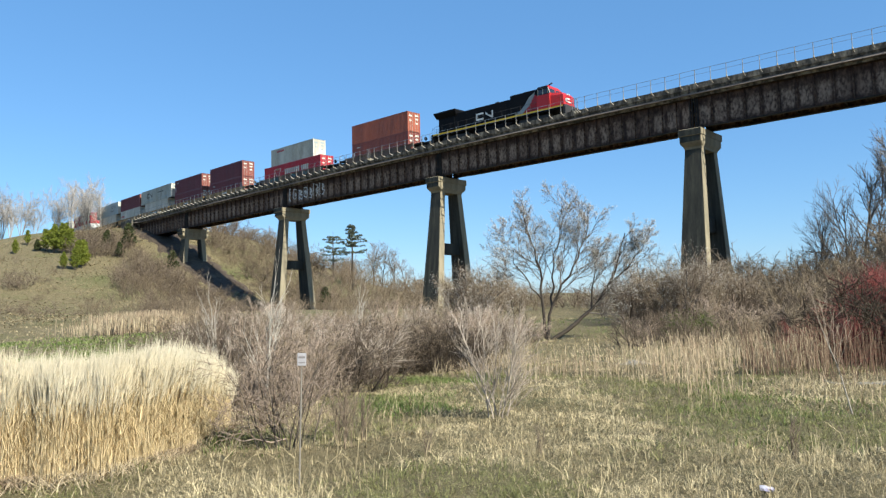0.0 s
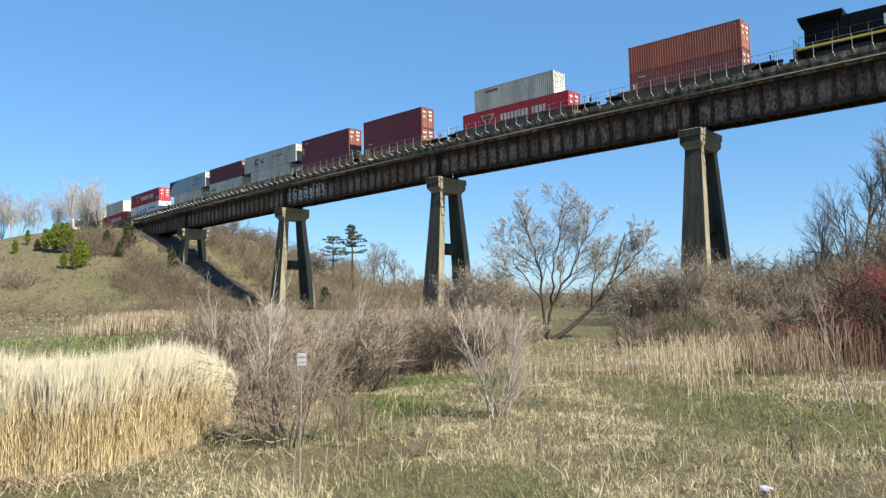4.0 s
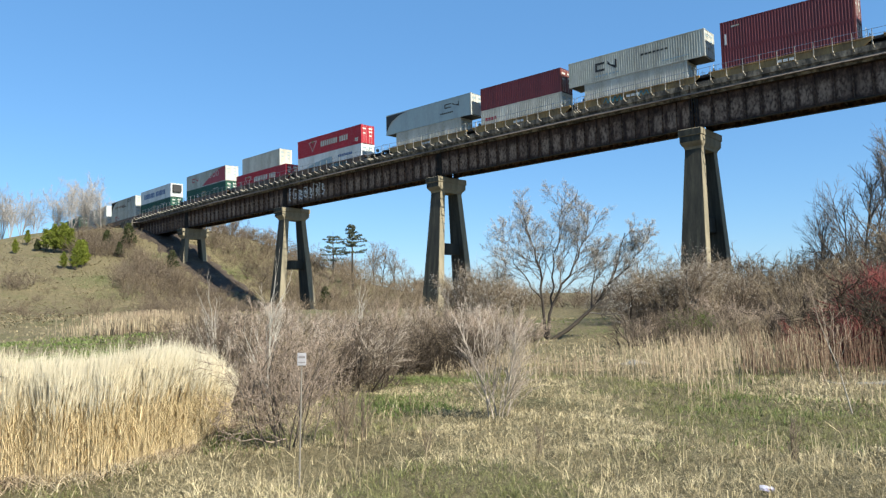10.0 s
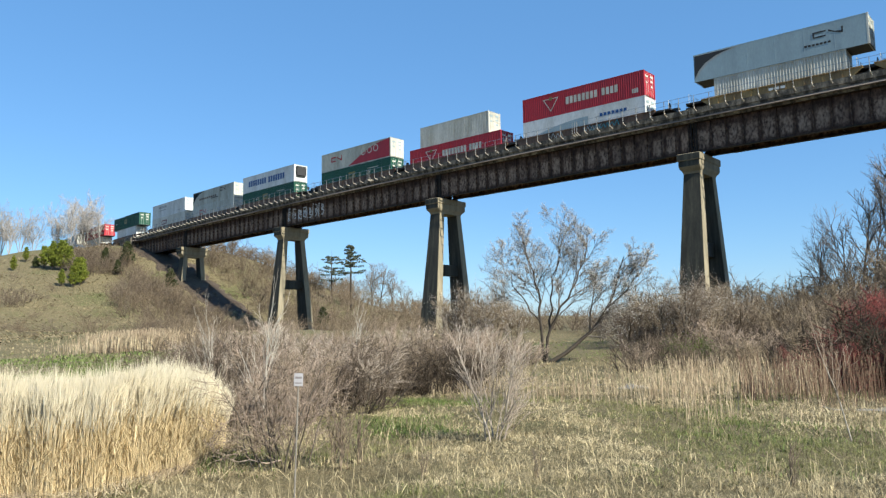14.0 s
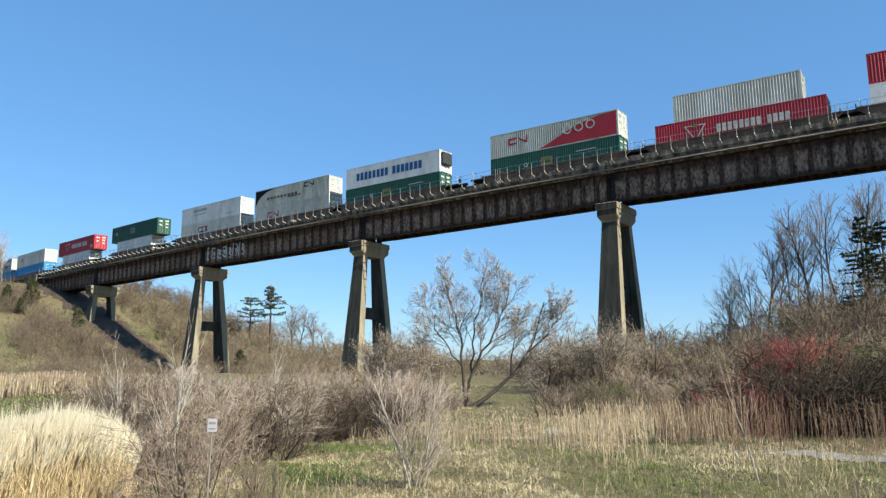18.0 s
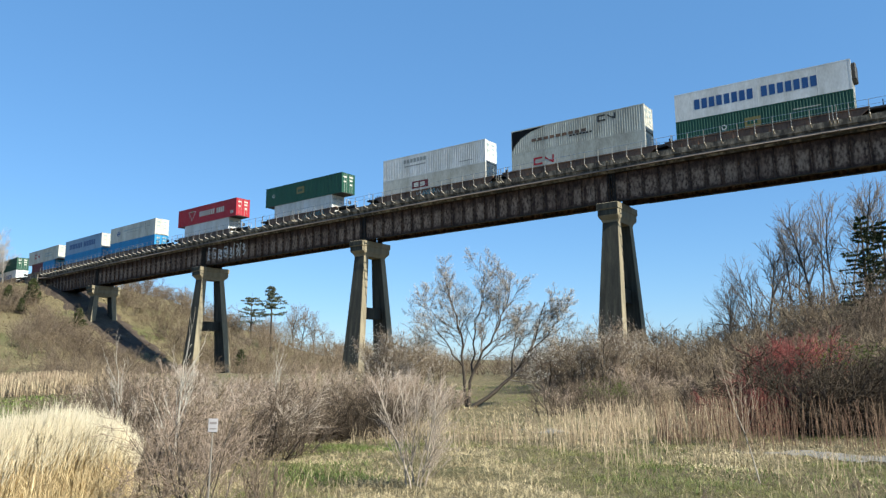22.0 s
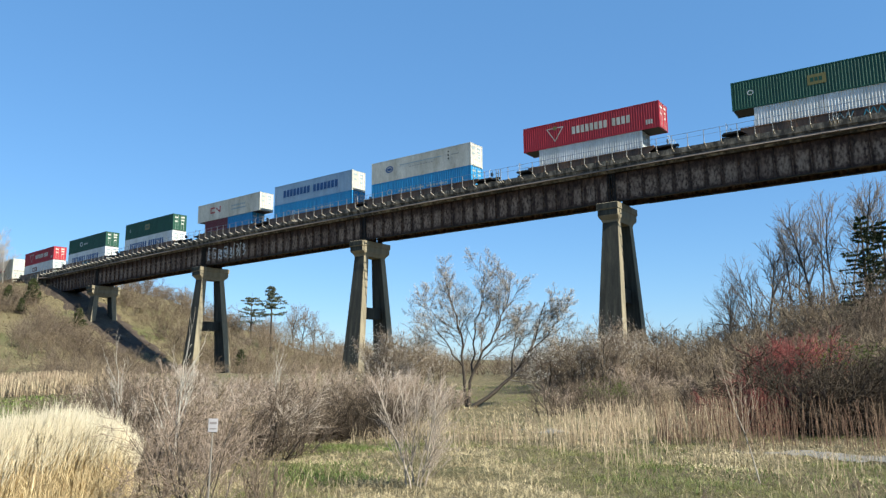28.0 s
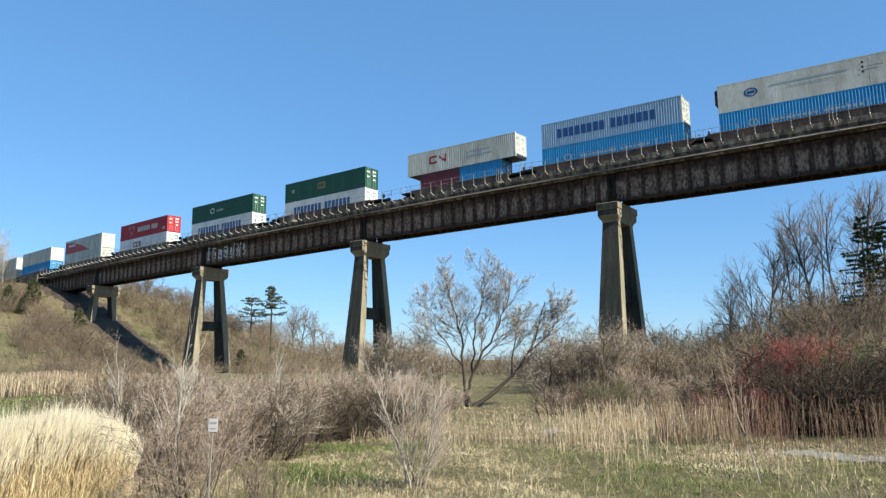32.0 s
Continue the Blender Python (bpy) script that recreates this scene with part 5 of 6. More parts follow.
def shrub_kinds(top, spec, dense):
    k = {}
    k["grey"] = [plant_meshes(11 + i, 8, 2.1, 0.55, top, spec, (M_STEM, M_STEM if i % 2 else M_TWIG)) for i in range(4)]
    k["tan"] = [plant_meshes(31 + i, 8, 2.0, 0.6, top, spec, (M_TWIGTAN, M_TWIGTAN)) for i in range(2)]
    k["dark"] = [plant_meshes(41 + i, 8, 2.0, 0.8, top, dense, (M_DARKBARK, M_TWIGDARK)) for i in range(3)]
    k["bramble"] = [plant_meshes(81 + i, 11, 2.0, 1.1, top, dict(dense, up=-0.03, foot=0.8), (M_BRAMBLE, M_BRAMBLE)) for i in range(2)]
    k["pale"] = [plant_meshes(51 + i, 7, 2.0, 0.4, top, spec, (M_TWIGPALE, M_TWIGPALE)) for i in range(2)]
    k["red"] = [plant_meshes(61 + i, 10, 2.0, 0.45, top, spec, (M_TWIGRED, M_TWIGRED)) for i in range(2)]
    k["bud"] = [plant_meshes(71 + i, 8, 2.0, 0.6, top, spec, (M_BARK, M_TWIG), leaf=(M_LEAF, 0.03, 2)) for i in range(2)]
    return k


K = shrub_kinds(3, dict(S_SHRUB, kids=(6, 5, 4), segs=5, tab=(2, 1, 1), tip=0.0046, wob=0.19, angle=36, ratio=0.56), dict(S_DENSE, kids=(7, 5, 3), segs=4, tab=(2, 1, 1), tip=0.005, wob=0.2))
KF = shrub_kinds(2, dict(S_SHRUB, kids=(9, 8), tip=0.006, ratio=0.56, segs=4, tab=(2, 1), wob=0.18, angle=36), dict(S_DENSE, kids=(9, 8), tip=0.006, segs=4, tab=(2, 1), wob=0.2))
SHRUB_LABEL = {
    "bramble": "dark tangled bush with arching stems",
    "grey": "leafless grey-brown shrub with dense fine twigs", "tan": "leafless tan shrub with many thin stems", "dark": "dense dark leafless thicket bush",
    "pale": "leafless shrub with pale bleached twigs", "red": "leafless dogwood shrub with dark red stems", "bud": "shrub with fresh green spring leaves",
}


def strewn(kinds, az0, az1, r0, r1, n, h0, h1, wide=1.0, front=None):
    """Kind, place, height and width of shrubs spread evenly over a stretch of the plan."""
    for i in range(n):
        az = az0 + (az1 - az0) * ((i * 0.618034 + rnd.random() * 0.25) % 1.0)
        q = (i + rnd.random()) / n
        lo = front(az) if front else r0
        yield rnd.choice(kinds), az, lo + (r1 - lo) * q, rnd.uniform(h0, h1), wide


def field(group, *args, **kw):
    """Shrubs that can be told apart: things of their own."""
    for kind, az, r, h, wide in strewn(*args, **kw):
        x, y = polar(az, r)
        me = rnd.choice((K if r < 24 else KF)[kind])
        plant("shrub", SHRUB_LABEL[kind], "shrub", me, x, y, rnd.uniform(0, 6.28), h / 2.0 * wide, group, 0.05, 1.0 / wide)


RAW = {}


def mass(name, label, *stretches):
    """Far bushes grown into one another: one body of stuff."""
    sets = {}
    for st in stretches:
        for kind, az, r, h, wide in strewn(*st):
            s0, d0 = line_coords(*polar(az, r))
            if -7 < d0 < 8:
                h = min(h, 1.4 if d0 < -4.5 or d0 > 4 else 0.8)
            i = rnd.randrange(2)
            if (kind, i) not in RAW:
                spec = dict(S_DENSE if kind == "dark" else S_SHRUB, kids=(7, 6), tip=0.006, ratio=0.56, segs=2, tab=(2, 1), angle=42, wob=0.16)
                stem, (vb, fb), _ = plant_raw(300 + 7 * i + len(kind), 7, 2.0, 0.7, 2, spec)
                RAW[(kind, i)] = joined([(vb, fb)] + stem)
            v, f = RAW[(kind, i)]
            x, y = polar(az, r)
            a, s = rnd.uniform(0, 6.28), h / 2.0
            c, sn = math.cos(a), math.sin(a)
            w = np.stack([(v[:, 0] * c - v[:, 1] * sn) * s * wide + x, (v[:, 0] * sn + v[:, 1] * c) * s * wide + y, v[:, 2] * s + land_z(x, y)], 1)
            sets.setdefault(kind, []).append((w, f))
    ob = thing(name, label, "bushes", kind="stuff")
    mats = {"grey": M_TWIG, "tan": M_TWIGTAN, "dark": M_TWIGDARK, "pale": M_TWIGPALE, "red": M_TWIGRED}
    for kind, items in sets.items():
        o, vs, fs = 0, [], []
        for v, f in items:
            vs.append(v)
            fs.append(f + o)
            o += len(v)
        part(kind + "_growth", fast_mesh("growth", np.vstack(vs), np.vstack(fs), [mats[kind]]), None, ob)


# thicket in the middle of the meadow
def thicket_front(az):
    return float(np.interp(az, [-20, -15, -8, -6, -4, -1, 2, 5], [14, 12.5, 13.5, 15, 17, 20, 21, 24]))


field("thicket shrubs", ("grey", "tan", "dark", "grey", "dark", "pale"), -19, -6.5, 13, 26, 58, 1.6, 2.25, 1.05, thicket_front)
field("thicket shrubs", ("grey", "pale", "tan", "grey", "dark"), -7, 4.0, 15, 30, 44, 1.5, 2.1, 1.1, thicket_front)
field("thicket shrubs", ("grey", "grey", "pale", "tan"), -20, 3.5, 31, 58, 54, 1.0, 2.75, 1.15)
field("thicket shrubs", ("dark",), -2.3, 3.2, 20.5, 25, 12, 1.3, 1.9, 1.3)
field("thicket shrubs", ("bramble",), -2.4, 1.0, 19.0, 21.0, 9, 1.2, 1.7, 1.2)
field("bank bushes", ("bramble", "bramble", "dark"), 29.6, 41, 21, 26, 34, 1.7, 2.2, 1.35)
field("bank bushes", ("bramble",), 32.4, 42, 21.5, 26.5, 30, 2.4, 3.2, 1.35)
field("bank bushes", ("red",), 29.6, 32.4, 26.2, 28.8, 9, 2.9, 3.6, 0.9)
field("bank bushes", ("red",), 28.4, 30.6, 20.2, 23.5, 6, 1.3, 2.0, 0.75)
field("bank bushes", ("red", "tan", "dark"), 25, 29.4, 22, 28, 14, 1.3, 2.0, 1.0)
field("bank bushes", ("bud", "tan", "dark"), 32, 38, 27, 34, 14, 2.2, 3.1, 1.2)
field("bank bushes", ("dark", "tan", "dark", "dark"), 24.5, 38, 33, 46, 30, 2.6, 3.8, 1.2)
field("valley bushes", ("grey", "tan", "dark"), 3.2, 7.0, 29, 34.5, 10, 1.2, 2.0, 1.1)
field("valley bushes", ("bud",), 17.6, 19.4, 34, 37, 3, 1.3, 1.6, 1.4)
field("valley bushes", ("dark", "tan", "dark", "grey"), 13.5, 25.5, 30, 48, 34, 1.5, 2.5, 1.15)
mass("valley_thicket", "brown leafless thicket along the valley floor",
     (("grey", "tan", "tan"), -13, 3, 84, 130, 60, 1.7, 2.8, 1.5), (("grey", "dark", "tan"), 3, 16, 70, 120, 40, 3.0, 4.8, 1.4),
     (("dark", "tan", "dark", "grey"), 13, 27, 46, 80, 80, 2.4, 4.0, 1.5), (("dark", "tan"), 19.5, 28, 60, 84, 34, 4.2, 6.0, 1.3), (("grey", "tan", "tan"), -11, 5, 130, 205, 110, 4.2, 7.2, 1.3))
mass("hillside_thicket", "brown leafless bushes over the embankment's slope",
     (("tan", "grey", "tan", "dark"), -22.9, -19.0, 138, 160, 40, 3.4, 5.6, 1.25), (("dark", "dark", "tan"), -19, -13, 112, 150, 70, 1.1, 2.0, 1.7),
     (("tan", "tan", "dark"), -22, -16.2, 62, 112, 56, 1.8, 3.0, 1.4), (("tan", "dark", "grey"), -17.4, -13.0, 104, 150, 46, 1.4, 2.8, 1.3), (("tan", "dark", "tan"), -17.5, -11.5, 130, 176, 90, 2.2, 3.8, 1.3), (("grey", "tan"), -33, -21, 90, 165, 46, 0.8, 1.8, 1.4),
     (("grey", "tan", "dark"), -26.2, -22.3, 158, 180, 48, 3.2, 5.6, 1.2), (("grey", "tan", "dark"), -33, -18.5, 70, 150, 60, 0.7, 1.7, 1.6), (("tan", "dark"), -19.8, -18.2, 134, 144, 9, 3.6, 5.2, 1.1), (("dark", "grey"), -30.3, -29, 128, 134, 4, 3.4, 5.0, 1.0), (("dark", "tan"), -25.4, -24.5, 92, 100, 3, 3.0, 4.0, 0.8),
     (("grey", "tan", "dark"), -20, -8, 124, 200, 150, 3.2, 5.4, 1.6), (("tan", "grey", "dark"), -23.5, -19.5, 126, 146, 26, 3.2, 5.6, 1.1))
mass("bank_thicket", "dark leafless bushes on the wooded bank",
     (("dark", "tan", "dark", "dark"), 26, 45, 44, 72, 60, 3.2, 5.2, 1.2), (("grey", "dark"), 40, 60, 22, 60, 20, 2.2, 3.6, 1.3))


# ---- single plants ----
def standing_plants():
    # front shrub, with its thick dark stems, and the saplings by it
    me = plant_meshes(101, 16, 1.85, 0.44, 3, dict(S_SHRUB, tip=0.0026, rad=0.012, kids=(8, 6, 5), wob=0.2, ratio=0.52, angle=40), (M_BARK, M_STEM))
    sh = Shape()
    sh.tube([(0, 0, 0.12), (-0.18, -0.05, 0.10), (-0.38, -0.12, 0.17), (-0.52, -0.15, 0.16), (-0.64, -0.18, 0.22)], 0.011, 0.004, k=6)
    sh.tube([(-0.38, -0.12, 0.17), (-0.5, -0.1, 0.29), (-0.55, -0.14, 0.44)], 0.006, 0.002, k=5)
    me.append(("low_branch", sh.mesh("low_branch", [M_STEM], True)))
    plant("shrub", "leafless grey shrub with dark crooked stems in the grass", "shrub", me, *polar(-12.0, 9.3), 0.4)
    me = plant_meshes(102, 7, 1.72, 0.27, 3, dict(S_SAPL, rad=0.014, kids=(11, 6, 3), tip=0.0024, angle=27, ratio=0.46, wob=0.1), (M_TWIGPALE, M_TWIGPALE))
    plant("sapling", "leafless young tree with pale grey stems in the meadow", "tree", me, *polar(3.9, 10.9), 0.9, 1.1)
    me = plant_meshes(103, 3, 1.4, 0.12, 2, S_SAPL, (M_TWIGTAN, M_TWIGTAN, M_TWIG))
    for az, r, h in ((-7.6, 8.9, 0.75), (-6.2, 9.3, 0.65), (-8.2, 9.6, 0.8), (-15.4, 11.5, 1.15), (-13.8, 10.5, 0.7), (7.0, 8.4, 0.35), (-1.6, 8.2, 0.35), (24.5, 8.4, 0.5), (32, 8.6, 0.45), (34, 10, 0.4)):
        plant("sapling", "thin leafless sapling with brown twigs", "tree", me, *polar(az, r), az, h, "thin saplings")
    me = plant_meshes(105, 2, 2.9, 0.16, 2, dict(S_SAPL, rad=0.02, tip=0.0045, kids=(8, 4)), (M_BIRCH, M_BIRCH))
    for az, r, s in ((-13.2, 12.2, 0.98), (-6.2, 24, 1.1), (-16.8, 15.5, 0.95)):
        plant("birch_sapling", "slender forked sapling with pale bark", "tree", me, *polar(az, r), az, s, "pale saplings")
    me = plant_meshes(104, 1, 2.5, 0.18, 3, dict(S_SAPL, rad=0.015, tip=0.0024, kids=(9, 4, 3), angle=34, **{"from": 0.4}), (M_BIRCH, M_STEM), lean=(-0.3, 0))
    plant("birch_sapling", "slender leaning sapling with pale bark", "tree", me, *polar(27.8, 11.9), 0.0, 1.0)
    # wide tree with buds, a second limb leaning out from its foot
    spec = dict(S_TREE, kids=(0, 8, 7, 4), up=0.04, wob=0.13, angle=37, tip=0.0055, ratio=0.55, segs=6, tab=(4, 2, 1, 1), **{"from": 0.25})
    plant("tree", "bare spreading tree with pale spring buds and dark trunks", "tree", limbed(111, spec, (
        (0.080, 2.0, 13, ((0, 0, -0.2), (-0.15, 0.1, 1.9), (-0.2, 0.2, 3.4), (-0.6, 0.1, 4.7), (-0.9, -0.1, 5.8))),
        (0.080, 2.1, 14, ((0.05, -0.1, -0.2), (0.3, -0.2, 1.8), (1.15, -0.3, 3.0), (1.8, -0.1, 4.3), (2.2, 0.1, 5.6))),
        (0.055, 2.0, 12, ((0.3, -0.1, 1.5), (0.4, 0.4, 3.0), (0.75, 0.5, 4.6), (1.0, 0.3, 6.2))),
        (0.042, 1.8, 10, ((-0.15, 0.1, 1.9), (-0.8, -0.3, 2.7), (-1.4, -0.4, 3.6), (-1.7, -0.3, 4.6))),
    ), (M_DARKBARK, M_BRANCH), (M_BUD, 0.019, 1)), *polar(7.7, 36), 0.0, 1.0)
    plant("tree", "bare tree with a dark trunk that slants out low", "tree", limbed(113, spec, (
        (0.11, 1.9, 11, ((0.1, 0, -0.2), (1.4, -0.1, 0.75), (2.6, -0.1, 1.7), (3.35, 0, 3.1), (3.95, 0.1, 4.9))),
        (0.05, 1.6, 9, ((2.2, -0.1, 1.4), (2.35, 0.3, 2.6), (2.75, 0.4, 4.2))),
        (0.045, 1.5, 9, ((3.1, 0, 2.5), (4.0, -0.3, 3.3), (4.7, -0.4, 4.4))),
    ), (M_DARKBARK, M_BRANCH), (M_BUD, 0.019, 1)), *polar(7.6, 35.4), 0.0, 1.0)
    # smaller trees round it
    small = [plant_meshes(120 + i, 4, 5.2, 0.4, 3, dict(S_HAWTH, tip=0.007, kids=(8, 7, 6), rad=0.055, angle=40, up=0.04), (M_BARK, M_TWIG if i else M_TWIGTAN), leaf=(M_BUD, 0.02, 1)) for i in range(3)]
    for i, (az, r, s) in enumerate(((16.4, 43, 1.2), (18.1, 42, 1.15), (14.2, 48, 1.05), (15.0, 54, 0.95), (17.4, 46, 1.0), (18.6, 44, 0.95), (19.6, 46, 1.0), (20.6, 50, 0.95), (22.3, 58, 0.95), (2.6, 42, 1.15), (3.9, 46, 1.3), (1.6, 40, 0.9), (5.2, 50, 1.0), (12.0, 60, 0.7))):
        plant("tree", "small bare tree with pale twigs and opening buds", "tree", small[i % 3], *polar(az, r), i * 1.7, s, "small valley trees")
    # tall trees on the bank
    tall = [plant_meshes(140 + i, 1, 12, 0.12, 3, dict(S_TREE, kids=(15, 9, 6), ratio=0.46, angle=33, up=0.085, trunk=0.9, tip=0.008, rad=0.12, segs=8, wob=0.08), (M_BARK, M_TWIGGREY)) for i in range(4)]
    reach = [max(v.co.z for nm, me in q for v in me.vertices) for q in tall]
    for i, (az, r, h) in enumerate(((26.4, 66, 5.6), (27.0, 64, 6.8), (27.6, 68, 7.8), (28.2, 63, 7.6), (28.8, 66, 8.8), (29.5, 63, 8.6), (30.2, 68, 9.6), (30.9, 64, 9.4), (31.6, 67, 9.8), (32.2, 63, 9.2), (33.0, 67, 9.8), (33.9, 63, 9.0), (34.9, 66, 9.6), (36.0, 63, 9.0), (37.2, 65, 9.4), (38.6, 63, 9.2), (40.5, 62, 9.4), (43, 60, 9.4))):
        plant("tree", "tall bare grey tree with a fine rounded crown on the bank", "tree", tall[i % 4], *polar(az, r), i * 2.1, h / reach[i % 4], "bank trees")
    crown = [plant_meshes(160 + i, 2, 11, 0.2, 3, dict(S_TREE, kids=(10, 8, 6), ratio=0.55, angle=40, up=0.05, trunk=0.75, tip=0.014, rad=0.15, segs=6), (M_BARK, M_TWIG)) for i in range(2)]
    # trees on the skyline of the hill
    wide = [plant_meshes(150 + i, 5, 13, 0.26, 3, dict(S_POLE, rad=0.11, tip=0.019, kids=(14, 8, 6), angle=36, ratio=0.44), (M_FARTREE, M_FARTREE)) for i in range(2)]
    for i, (az, r, s) in enumerate(((-26.6, 205, 1.0), (-25.6, 210, 1.12), (-24.7, 205, 0.95), (-30.7, 205, 0.95), (-29.6, 212, 0.9), (-31.8, 210, 0.9), (-33, 215, 0.8), (-30.2, 200, 0.7), (-28.8, 215, 0.7), (-27.4, 214, 0.95), (-26.0, 216, 1.1))):
        plant("tree", "pale bare tree on the crest of the hill", "tree", wide[i % 2], *polar(az, r), i * 1.3, s, "hilltop trees")
    for i, (az, r, s) in enumerate(((-18.0, 185, 0.8), (-17.0, 195, 0.75), (-15.9, 190, 0.85), (-14.8, 200, 0.8), (-5.3, 190, 1.25), (-4.7, 196, 1.3), (-3.8, 192, 1.2), (-2.9, 198, 1.0), (-13.2, 180, 0.7))):
        if az > -6:
            plant("tree", "round-crowned bare tree behind the viaduct", "tree", crown[i % 2], *polar(az, r), i * 1.9, s, "trees behind the viaduct")
            continue
        plant("tree", "bare tree behind the viaduct", "tree", small[i % 3], *polar(az, r), i * 1.9, s * 1.9, "trees behind the viaduct")


def conifer(seed, h, rad, layers, mt, droop=0.15, size=0.22, per=7, gaps=0.0, power=0.75, start=0.18):
    """A trunk with whorls of boughs that carry tufts of needles."""
    rd = random.Random(seed)
    segs = [(0, 0, -0.3, 0, 0, h * 0.5, 0.02 * h, 0.013 * h), (0, 0, h * 0.5, 0, 0, h, 0.013 * h, 0.01)]
    bough, pts = [], []
    for i in range(layers):
        q = i / layers
        z = h * (start + (0.98 - start) * q)
        if rd.random() < gaps:
            continue
        reach = rad * (1 - q) ** power * rd.uniform(0.7, 1.15) + 0.12
        for j in range(6):
            a = 6.28 * (j + rd.random()) / 6
            ln = reach * (rd.uniform(0.55, 1.15) if gaps < 0.3 else rd.uniform(0.15, 1.3))
            e = (math.cos(a) * ln, math.sin(a) * ln, z - droop * ln + rd.uniform(-0.1, 0.25))
            bough.append((0, 0, z, *e, 0.03, 0.01))
            for t in (0.35, 0.55, 0.75, 0.92, 1.0):
                pts.append((e[0] * t, e[1] * t, z + (e[2] - z) * t))
    v, f = prisms(segs, 6)
    res = [("trunk", fast_mesh("trunk", v, f, [M_DARKBARK]))]
    v, f = prisms(bough, 3)
    res.append(("branching", fast_mesh("branching", v, f, [M_DARKBARK])))
    v, f = clumps(np.random.default_rng(seed), pts, size, 0.6, per)
    res.append(("needles", fast_mesh("needles", v, f, [mt])))
    return res


def evergreens():
    pine = conifer(201, 13, 3.2, 13, M_PINE, -0.05, 0.24, 7, 0.35, 0.45, 0.36)
    plant("pine_tree", "tall ragged pine tree with gaps between its boughs", "tree", pine, *polar(-6.95, 165), 0.4, 1.15)
    pine = conifer(204, 12, 3.0, 10, M_PINE, -0.05, 0.24, 7, 0.35, 0.4, 0.42)
    plant("pine_tree", "smaller ragged pine tree", "tree", pine, *polar(-8.4, 166), 2.0, 0.95)
    low = conifer(205, 6, 1.7, 20, M_CEDAR, 0.1, 0.2, 8, 0.0, 0.6, 0.1)
    plant("cedar", "low dark cedar beside the pier", "tree", low, *polar(-9.05, 135), 3.0, 0.8)
    jun = [conifer(211 + i, 4.2, 0.95, 15, M_JUNIPER, -1.1, 0.13, 7, 0.12, 0.9, 0.08) for i in range(3)]
    for i, (az, r, s) in enumerate(((-28.1, 171, 1.4), (-27.6, 168, 1.7), (-27.1, 166, 1.75), (-26.6, 165, 1.5), (-26.1, 154, 1.3), (-25.9, 150, 1.5), (-26.3, 148, 1.2), (-27.0, 149, 0.9), (-25.7, 152, 1.35), (-29.2, 180, 0.95), (-29.9, 171, 0.9), (-26.9, 170, 1.6))):
        plant("juniper", "bright green juniper bush on the hillside", "shrub", jun[i % 3], *polar(az, r), i, s * 0.82, "hillside junipers")
    ced = [conifer(221 + i, 5, 1.5, 22, M_CEDAR, -0.2, 0.22, 8) for i in range(2)]
    for i, (az, r, s) in enumerate(((-22.9, 166, 1.0), (-24.3, 167, 0.75), (-20.0, 152, 0.8), (-28.6, 172, 0.5), (-23.5, 160, 0.6))):
        plant("cedar", "dark green cedar on the hillside", "tree", ced[i % 2], *polar(az, r), i, s, "hillside cedars")
    big = conifer(231, 9.5, 2.5, 20, M_CEDAR, 0.1, 0.10, 16, 0.15, 0.6)
    for az, r, s in ((35.7, 52, 0.72), (36.9, 50, 0.68), (38.6, 53, 0.75)):
        plant("cedar", "tall dark conifer among the bare trees of the bank", "tree", big, *polar(az, r), az, s, "bank conifers")


standing_plants()
evergreens()


